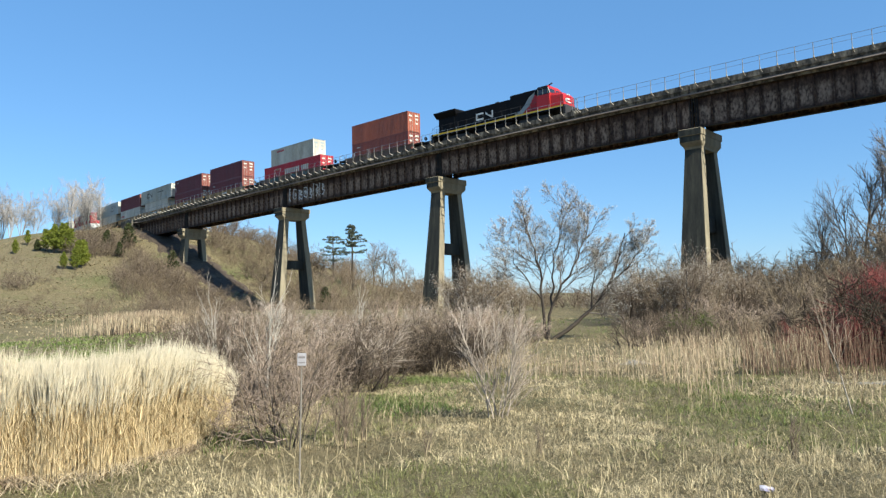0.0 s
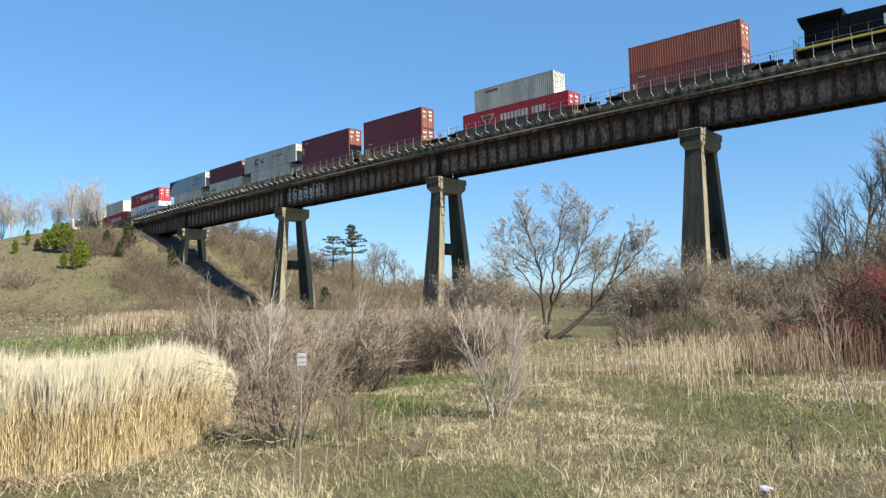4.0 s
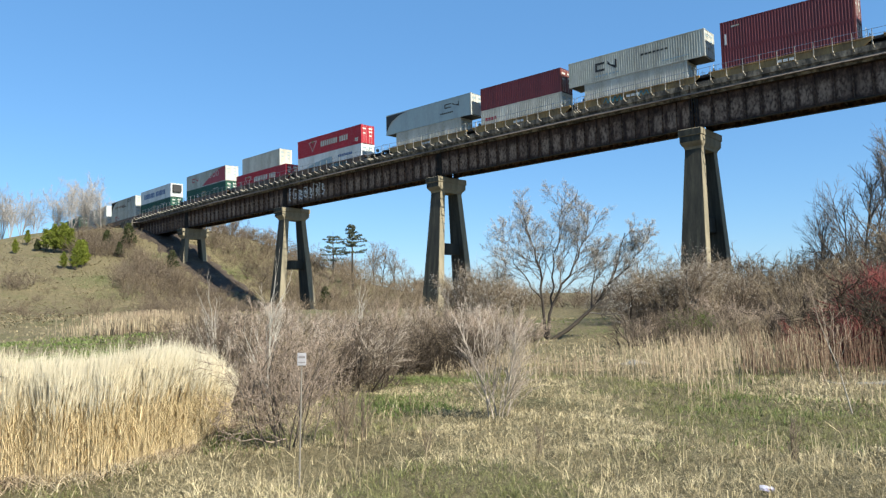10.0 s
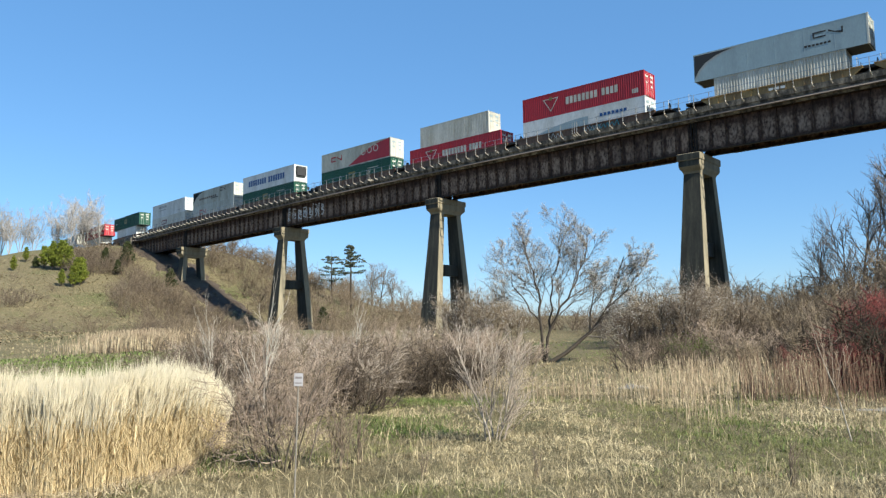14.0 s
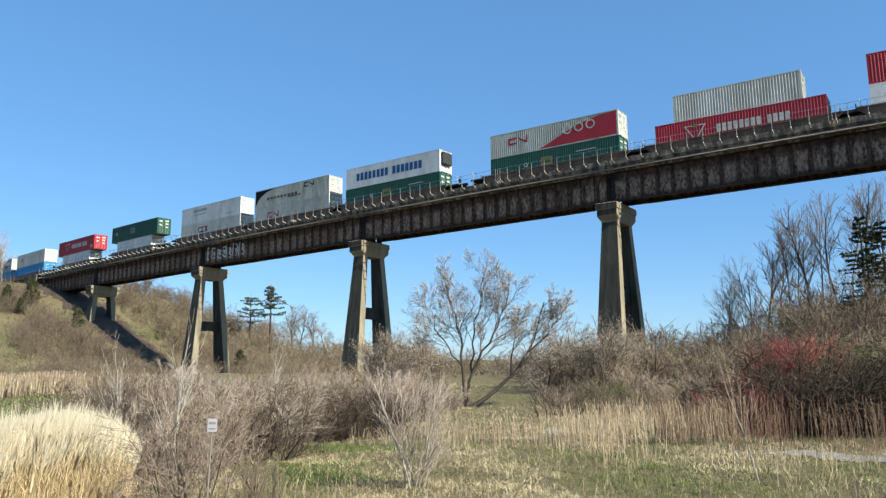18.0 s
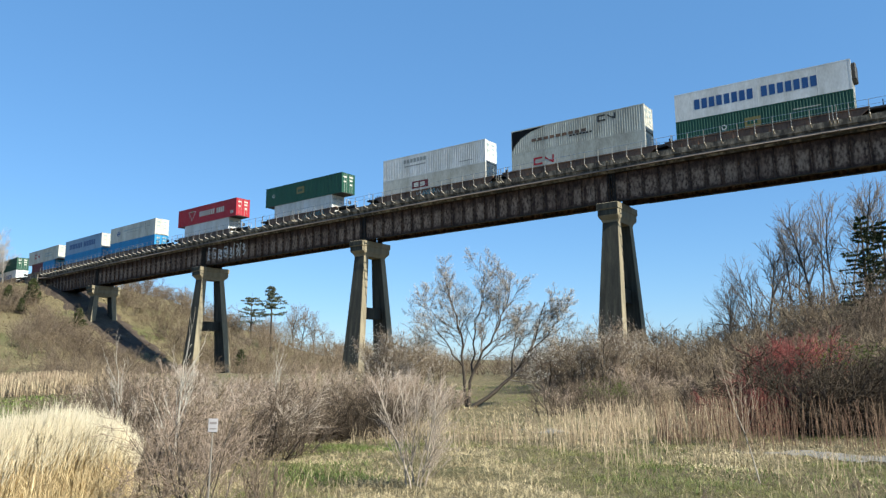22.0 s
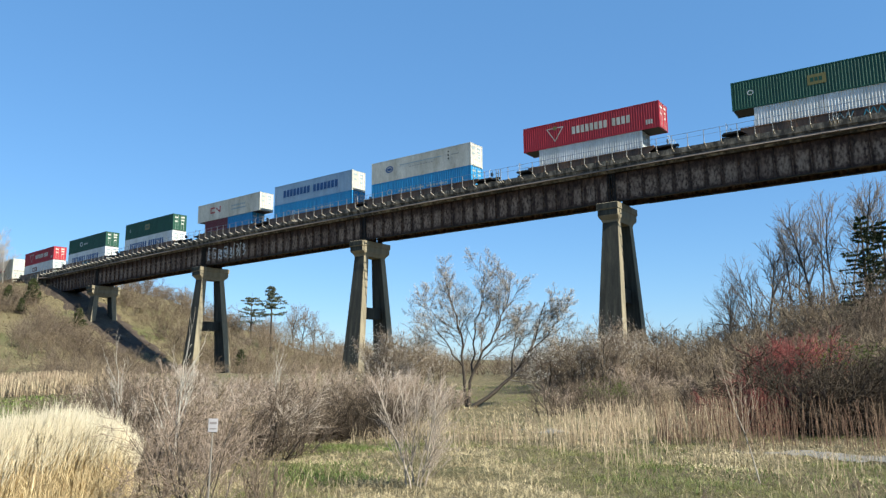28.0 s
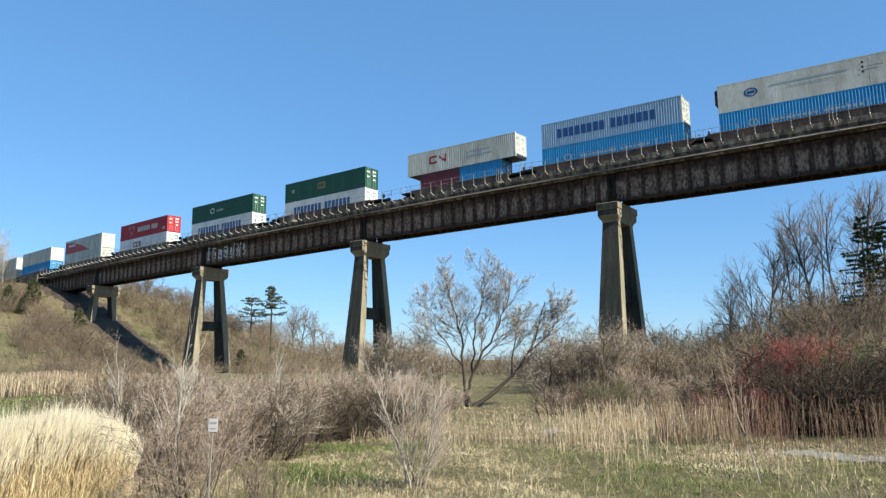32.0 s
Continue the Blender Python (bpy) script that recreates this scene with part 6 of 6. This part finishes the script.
# ---- reeds, stalks and grass ----
def stalks(name, label, rng, xs, ys, hs, lean, wid, mats, plume=0.0, wind=(0.0, 0.0), leafy=0):
    """Thin bent stems, with plumes and blade leaves, as one body of stuff."""
    n = len(xs)
    zs = land(xs, ys)
    a = rng.uniform(0, 2 * np.pi, n)
    lx = lean * rng.normal(0, 1, n) + wind[0]
    ly = lean * rng.normal(0, 1, n) + wind[1]
    p0 = np.stack([xs, ys, zs - 0.03], 1)
    q = np.clip(rng.normal(0.58, 0.11, n), 0.3, 0.85)
    p1 = np.stack([xs + 0.35 * lx * hs, ys + 0.35 * ly * hs, zs + q * hs], 1)
    p2 = np.stack([xs + lx * hs, ys + ly * hs, zs + hs], 1)
    w = wid * rng.uniform(0.7, 1.3, n)[:, None]
    low = np.concatenate([p0, p1, w, w * 0.8], 1)
    high = np.concatenate([p1, p2, w * 0.8, w * 0.6], 1)
    v, f = prisms(np.concatenate([low, high], 0))
    ob = thing(name, label, "reeds", kind="stuff")
    part("stems", fast_mesh("stems", v, f, [mats[0]], True), None, ob)
    if leafy:
        m = n * leafy
        ii = rng.integers(0, n, m)
        t = rng.uniform(0.1, 0.8, m)[:, None]
        b = p0[ii] + (p2[ii] - p0[ii]) * t
        th = rng.uniform(0, 2 * np.pi, m)
        ln = rng.uniform(0.12, 0.32, m)[:, None] * hs[ii][:, None]
        out = np.stack([np.cos(th), np.sin(th), np.zeros(m)], 1)
        side = np.stack([-np.sin(th), np.cos(th), np.zeros(m)], 1) * (w[ii] * 1.1)
        mid = b + out * ln * 0.45 + np.array([0, 0, 1]) * ln * rng.uniform(0.3, 0.9, (m, 1))
        tip = b + out * ln * 0.9 + np.array([0, 0, 1]) * ln * rng.uniform(-0.2, 0.9, (m, 1))
        vv = np.stack([b - side, b + side, mid + side * 0.8, tip, mid - side * 0.8], 1).reshape(-1, 3)
        o = np.arange(m)[:, None] * 5
        tri = np.concatenate([np.concatenate([o, o + 1, o + 2], 1), np.concatenate([o, o + 2, o + 4], 1), np.concatenate([o + 4, o + 2, o + 3], 1)], 0)
        part("leaves", fast_mesh("leaves", vv, tri, [mats[0]]), None, ob)
    if plume > 0:
        d = p2 - p1
        d /= np.linalg.norm(d, axis=1, keepdims=True)
        ln = plume * rng.uniform(0.6, 1.3, n)[:, None]
        sag = np.stack([wind[0] + 0.25 * rng.normal(0, 1, n), wind[1] + 0.25 * rng.normal(0, 1, n), np.zeros(n)], 1) * ln * 0.5
        q0, q1, q2 = p2 - d * ln * 0.25, p2 + d * ln * 0.3 + sag * 0.3, p2 + d * ln * 0.8 + sag
        fat = w * rng.uniform(0.8, 1.35, n)[:, None]
        hair = [spikes(np.concatenate([q1 - d * ln * rng.uniform(0.2, 0.6, (n, 1)), q2 + rng.normal(0, 0.09, (n, 3)) * ln * (1, 1, 0.6), fat * 0.55, fat], 1)) for k in range(3)]
        v, f = joined([prisms(np.concatenate([q0, q1, w * 0.5, fat], 1)), spikes(np.concatenate([q1, q2, fat, w], 1))] + hair)
        part("plumes", fast_mesh("plumes", v, f, [mats[1]], True), None, ob, "cream seed plumes")
    return ob


def blades(name, label, rng, xs, ys, hs, wid, flop, mt, category="grass", way=None, short=None):
    """Grass blades: three triangles each, bending over."""
    n = len(xs)
    zs = land(xs, ys)
    th = rng.uniform(0, 2 * np.pi, n) if way is None else way
    out = np.stack([np.cos(th), np.sin(th), np.zeros(n)], 1) * (hs * flop * rng.uniform(0.2, 1.6, n))[:, None]
    fa = rng.uniform(0, 2 * np.pi, n)
    side = np.stack([np.cos(fa), np.sin(fa), np.zeros(n)], 1) * (wid * rng.uniform(0.6, 1.4, n))[:, None]
    b = np.stack([xs, ys, zs - 0.015], 1)
    up = np.stack([np.zeros(n), np.zeros(n), hs], 1)
    mid = b + up * 0.6 + out * 0.3
    tip = b + up * rng.uniform(0.6, 1.0, (n, 1)) + out
    v = np.stack([b - side, b + side, mid + side * 0.8, mid - side * 0.8, tip], 1).reshape(-1, 3)
    o = np.arange(n)[:, None] * 5
    q = o if short is None else o[~short]
    tri = [np.concatenate([q, q + 1, q + 2], 1), np.concatenate([q, q + 2, q + 3], 1), np.concatenate([q + 3, q + 2, q + 4], 1)]
    if short is not None:
        # the mat's short leaves, a single taper each
        tri.append(np.concatenate([o[short], o[short] + 1, o[short] + 4], 1))
    ob = new(name, fast_mesh(name, v, np.concatenate(tri, 0), [mt]))
    return tagged(ob, label, category, kind="stuff")


def polar_np(az, r):
    return r * np.sin(np.radians(az)), r * np.cos(np.radians(az))


def strew(rng, n, az0, az1, r0, r1, power=1.0):
    """Places over a sector; power 2 is even over the ground, less crowds the near part."""
    az = np.radians(rng.uniform(az0, az1, n))
    q = rng.uniform(0, 1, n)
    r = (r0 ** power + (r1 ** power - r0 ** power) * q) ** (1 / power)
    return r * np.sin(az), r * np.cos(az)


def patchy(rng, x, y, lo, scale, seed):
    """Keeps the places where a slow noise is above lo."""
    v = np.array([noise.noise((px * scale, py * scale, seed)) for px, py in zip(x, y)])
    return v + rng.normal(0, 0.12, len(x)) > lo


def build_reeds():
    rng = np.random.default_rng(5)
    edge_az, edge_r = [-46, -36, -30.5, -27, -23.7, -20.1, -18.2, -16.3, -15], [8.7, 8.6, 8.5, 8.3, 8.4, 8.95, 9.7, 10.7, 11.9]
    x, y = strew(rng, 8500, -40, -16.0, 8.0, 11.2, 1.4)
    az, r = np.degrees(np.arctan2(x, y)), np.hypot(x, y)
    front = np.interp(az, edge_az, edge_r)
    keep = r > front + rng.normal(0, 0.12, len(r)) + 0.06 * np.sin(az * 2.1)
    x, y, r, az = x[keep], y[keep], r[keep], az[keep]
    az2 = rng.uniform(-38, -16.0, 19000)
    r2 = np.interp(az2, edge_az, edge_r) + 0.06 * np.sin(az2 * 2.1) + np.abs(rng.normal(0, 0.36, 19000)) - 0.05
    x, y = np.concatenate([x, r2 * np.sin(np.radians(az2))]), np.concatenate([y, r2 * np.cos(np.radians(az2))])
    az, r = np.concatenate([az, az2]), np.concatenate([r, r2])
    h = np.interp(az, [-40, -31, -24, -19.5, -17.4, -16], [0.84, 0.85, 0.88, 0.89, 0.72, 0.46]) * (1.08 - 0.34 * rng.uniform(0, 1, len(x)) ** 1.6) * np.where(rng.uniform(0, 1, len(x)) > 0.95, 1.16, 1.0)
    h *= 1 + 0.04 * np.sin(x * 2.3) * np.cos(y * 1.7)
    stalks("reed_bed", "dense bed of golden dry reeds with cream plumes", rng, x, y, h, 0.055, 0.0033, (M_REED, M_PLUME), 0.27, (0.04, 0.0), 1)
    # sparse tall stalks across the meadow
    x, y = strew(rng, 3400, 4.8, 27, 13.0, 25, 1.4)
    az, r = np.degrees(np.arctan2(x, y)), np.hypot(x, y)
    lo = np.interp(az, [4.8, 7, 10, 18, 24, 27], [17, 15, 13.2, 13.4, 15.8, 18])
    keep = (r > lo) & patchy(rng, x, y, -0.1, 0.25, 3.0) & ~((az < 16.5) & (az > 7) & (r > 19 + 0.2 * np.abs(az - 11))) & ~((az < 14.5) & (rng.uniform(0, 1, len(r)) > 0.55))
    x, y = x[keep], y[keep]
    stalks("dry_stalks", "stand of dry brown stalks in the meadow", rng, x, y, rng.uniform(0.4, 0.95, len(x)) * np.interp(np.degrees(np.arctan2(x, y)), [9, 15], [0.72, 1.0]), 0.10, 0.006, (M_REEDBROWN, M_PLUME), 0.0, (-0.05, 0), 1)
    x, y = strew(rng, 760, 21.5, 36, 17.0, 20, 1.4)
    keep = patchy(rng, x, y, -0.1, 0.4, 5.0)
    stalks("red_stalks", "red-brown upright stalks along the thicket's edge", rng, x[keep], y[keep], rng.uniform(0.5, 1.15, keep.sum()), 0.09, 0.005, (M_STALKRED,), 0.0, (-0.03, 0), 0)
    x, y = polar_np(rng.normal(-22.2, 1.7, 1900), rng.uniform(46, 54, 1900))
    stalks("hill_reeds", "pale band of dry reeds at the hill's foot", rng, x, y, rng.uniform(0.5, 1.25, len(x)), 0.09, 0.016, (M_REEDBROWN,), 0.0, (0.02, 0), 1)
    x, y = strew(rng, 420, -1, 6, 17.5, 22, 1.4)
    x2, y2 = strew(rng, 110, 24, 37, 13.2, 15.9, 1.4)
    x, y = np.concatenate([x, x2]), np.concatenate([y, y2])
    stalks("thicket_straw", "straw stalks before the dark thicket", rng, x, y, rng.uniform(0.15, 0.45, len(x)), 0.16, 0.005, (M_REEDBROWN,), 0.0, (0, 0), 1)


def build_grass():
    rng = np.random.default_rng(9)
    # a low mat, and tussocks whose blades fall outward from one root
    x, y = strew(rng, 190000, -40, 44, 4.6, 25, 0.75)
    cx, cy = strew(rng, 13500, -40, 44, 4.5, 22, 0.9)
    per = rng.integers(7, 16, len(cx))
    tall = rng.uniform(0.045, 0.12, len(cx)) * (1 + 0.7 * (rng.uniform(0, 1, len(cx)) > 0.88))
    ii = np.repeat(np.arange(len(cx)), per)
    rad = rng.uniform(0.015, 0.05, len(ii))
    th = rng.uniform(0, 2 * np.pi, len(ii))
    mat_n = len(x)
    x, y = np.concatenate([x, cx[ii] + rad * np.cos(th)]), np.concatenate([y, cy[ii] + rad * np.sin(th)])
    way = np.concatenate([rng.uniform(0, 2 * np.pi, mat_n), th + rng.normal(0, 0.5, len(ii))])
    h = np.concatenate([rng.uniform(0.03, 0.085, mat_n), tall[ii] * rng.uniform(0.6, 1.2, len(ii))])
    flop = np.concatenate([np.full(mat_n, 1.9), np.full(len(ii), 0.95)])
    seed = np.concatenate([np.arange(mat_n), mat_n + ii])
    gx, gy = np.concatenate([x[:mat_n], cx]), np.concatenate([y[:mat_n], cy])
    g = patchy(rng, gx, gy, np.interp(np.degrees(np.arctan2(gx, gy)), [-22, -6, 6, 12, 24, 34], [0.34, 0.16, 0.1, 0.13, 0.06, -0.02]), 0.38, 1.0)[seed]
    dull = (patchy(rng, gx, gy, 0.16, 0.55, 11.0)[seed]) & ~g
    dry = ~g & ~dull
    w = np.where(np.arange(len(x)) < mat_n, 0.0013 + 0.0003 * np.hypot(x, y), 0.0008 + 0.0002 * np.hypot(x, y))
    for name, label, pick, grow, mt in (("dead_grass", "matted straw-coloured dead grass", dry, 1.0, M_STRAW), ("brown_grass", "flattened brown dead grass", dull, 0.8, M_HAY), ("green_grass", "tufts of new green grass", g, 0.9, M_GRASS)):
        blades(name, label, rng, x[pick], y[pick], h[pick] * grow, w[pick], flop[pick], mt, way=way[pick], short=(np.arange(len(x)) < mat_n)[pick])
    # reeds fallen along the edge of the bed
    az = rng.uniform(-34, -15.5, 2600)
    r = np.interp(az, [-36, -27, -23.7, -20.1, -18.2, -16.3, -15], [8.6, 8.3, 8.4, 8.95, 9.7, 10.7, 11.9]) - np.abs(rng.normal(0, 0.22, len(az))) + 0.1
    x, y = polar_np(az, r)
    blades("fallen_reeds", "pale broken reeds fallen at the edge of the bed", rng, x, y, rng.uniform(0.06, 0.2, len(az)), np.full(len(az), 0.004), 2.2, M_REEDBROWN, "reeds")
    # green strip between the reeds and the hill
    x, y = strew(rng, 12000, -36, -17, 23, 46, 1.0)
    keep = patchy(rng, x, y, -0.12, 0.12, 14.0)
    blades("field_grass", "green grass of the field behind the reeds", rng, x[keep], y[keep], rng.uniform(0.08, 0.2, keep.sum()), 0.0007 * np.hypot(x[keep], y[keep]), 0.8, M_FRESH)
    # fresh strip before the thicket and beside the path
    parts = [strew(rng, 8000, -6.5, 3.5, 11.5, 17.5, 1.5), strew(rng, 3800, 17, 40, 9, 16, 1.4), strew(rng, 1800, -18, -12, 8.6, 11, 1.5)]
    x, y = np.concatenate([q[0] for q in parts]), np.concatenate([q[1] for q in parts])
    keep = patchy(rng, x, y, 0.0, 0.5, 4.0)
    blades("fresh_grass", "fresh bright green grass", rng, x[keep], y[keep], rng.uniform(0.05, 0.13, keep.sum()), np.full(keep.sum(), 0.0075), 0.8, M_FRESH)
    # single straw stems standing out of the mat
    x, y = strew(rng, 2600, -36, 42, 5.2, 15, 1.3)
    keep = patchy(rng, x, y, 0.0, 0.6, 6.0)
    stalks("straw_stems", "single dry stems standing in the grass", rng, x[keep], y[keep], rng.uniform(0.12, 0.38, keep.sum()), 0.35, 0.0028, (M_STRAW,), 0.0, (0, 0), 1)
    x, y = strew(rng, 24000, -40, 44, 20, 62, 0.8)
    r = np.hypot(x, y)
    g = patchy(rng, x, y, -0.05, 0.09, 8.0)
    h = rng.uniform(0.06, 0.2, len(x))
    w = 0.00036 * r
    blades("far_dead_grass", "straw-coloured grass of the farther meadow", rng, x[~g], y[~g], h[~g], w[~g], 1.2, M_STRAW)
    blades("far_green_grass", "green grass of the farther meadow", rng, x[g], y[g], h[g] * 0.8, w[g], 0.9, M_FRESH)
    # tussocks on the embankment's slope
    x, y = strew(rng, 26000, -35, -14, 62, 190, 1.1)
    r = np.hypot(x, y)
    g = patchy(rng, x, y, 0.42, 0.05, 2.0)
    h = rng.uniform(0.06, 0.2, len(x))
    blades("hill_grass", "dry tussocky grass on the hillside", rng, x[~g], y[~g], h[~g], 0.0006 * r[~g], 2.6, M_HAY)
    blades("hill_green", "dull green grass on the hillside", rng, x[g], y[g], h[g] * 0.7, 0.0006 * r[g], 2.4, M_GRASS)


build_reeds()
build_grass()


# ---- small things in the meadow ----
M_GRAVEL = mat("pale_gravel", (0.205, 0.188, 0.16), 0.95, 0.0, 0.25, 3, 40, 0.6)
M_WOOD = mat("grey_wood", (0.20, 0.175, 0.145), 0.85, 0.0, 0.3, 3, 40, 0.2, stretch=(6, 6, 1))
M_PLATE = mat("white_plate", (0.30, 0.285, 0.29), 0.5, 0.0, 0.08, 4, 40, 0.02)
M_INK = mat("grey_ink", (0.16, 0.14, 0.14), 0.6, 0.0, 0.1, 4, 40, 0.0)


def meadow_things():
    # path of pale gravel
    for az0, az1, half in ((10.3, 16.0, 0.85), (26.5, 44.0, 0.34)):
        sh = Shape()
        azs = np.linspace(az0, az1, 60)
        mid = np.interp(azs, [8.5, 11.2, 16.5, 22, 28, 34, 44], [25.0, 22.2, 20.0, 17.8, 16.6, 16.0, 15.6])
        left, rightp = [], []
        for k, (az, r) in enumerate(zip(azs, mid)):
            taper = half * min(1.0, 0.1 + k / 12)
            for rr, col in ((r + taper + 0.22 * noise.noise((az * 1.3, 0, 1)), left), (r - taper + 0.22 * noise.noise((az * 1.3, 5, 1)), rightp)):
                x, y = polar(az, rr)
                col.append((x, y, land_z(x, y) + 0.02))
        for i in range(len(azs) - 1):
            sh.quad(rightp[i], rightp[i + 1], left[i + 1], left[i])
        tagged(new("path", sh.mesh("path", [M_GRAVEL], True)), "pale gravel footpath through the meadow", "path", kind="structure")
    # marker post with its plate
    x, y = polar(-11.05, 7.25)
    z = land_z(x, y)
    mk = thing("marker_post", "thin grey marker post with a small white notice", "sign", m=pose(x, y, z, 0, 1.5, 8))
    sh = Shape()
    sh.tube([(0, 0, -0.2), (0, 0, 1.2)], 0.009, 0.008, k=6)
    part("post", sh, M_WOOD, mk)
    sh = Shape()
    sh.box(-0.042, 0.042, -0.018, -0.010, 1.125, 1.245, bevel=0.003)
    pl = part("plate", sh, M_PLATE, mk, "small white plate")
    for z0, z1 in ((1.195, 1.215), (1.15, 1.16)):
        sh = Shape()
        sh.box(-0.03, 0.03, -0.0205, -0.0185, z0, z1)
        part("text_bar", sh, M_INK, pl)
    # second post at the meadow's other side
    x, y = polar(-31.3, 40)
    mk = thing("marker_post", "pale post with a slanting white board at the hill's foot", "sign", m=pose(x, y, land_z(x, y), 0, 0, 20))
    sh = Shape()
    sh.tube([(0, 0, -0.2), (0, 0, 1.2)], 0.04, k=8)
    part("post", sh, M_PLATE, mk)
    sh = Shape()
    sh.box(-0.35, 0.12, -0.08, -0.05, 1.1, 1.28, bevel=0.01)
    part("plate", sh, M_PLATE, mk)
    # crumpled litter
    x, y = polar(22.6, 6.95)
    rd = random.Random(3)
    sh = Shape()
    rings = []
    for i in range(6):
        q = i / 5
        rings.append([((q - 0.5) * 0.11, math.cos(6.28 * j / 7) * 0.026 * rd.uniform(0.7, 1.2), math.sin(6.28 * j / 7) * 0.026 * rd.uniform(0.6, 1.2)) for j in range(7)])
    sh.rings(rings)
    me = sh.mesh("litter", [mat("litter_wrap", (0.42, 0.40, 0.45), 0.4, 0.0, 0.3, 12, 60, 0.2, (0.35, 0.3, 0.5), 0.4, second_scale=14)])
    ob = new("litter", me)
    ob.matrix_basis = pose(x, y, land_z(x, y) + 0.045, 8, 6, -14)
    tagged(ob, "crumpled pale wrapper lying in the grass", "litter")


meadow_things()


# ---- what moves: the train, along the line ----
def run(t):
    """How far the train has gone after t seconds, in metres."""
    return 11.622 * t - 0.00373 * t * t


def motions():
    for ob, s, dz in RIDING:
        walk(ob, [(t, line_pose(s + run(t), 0.0, dz)) for t in [2.0 * i for i in range(17)]])


motions()
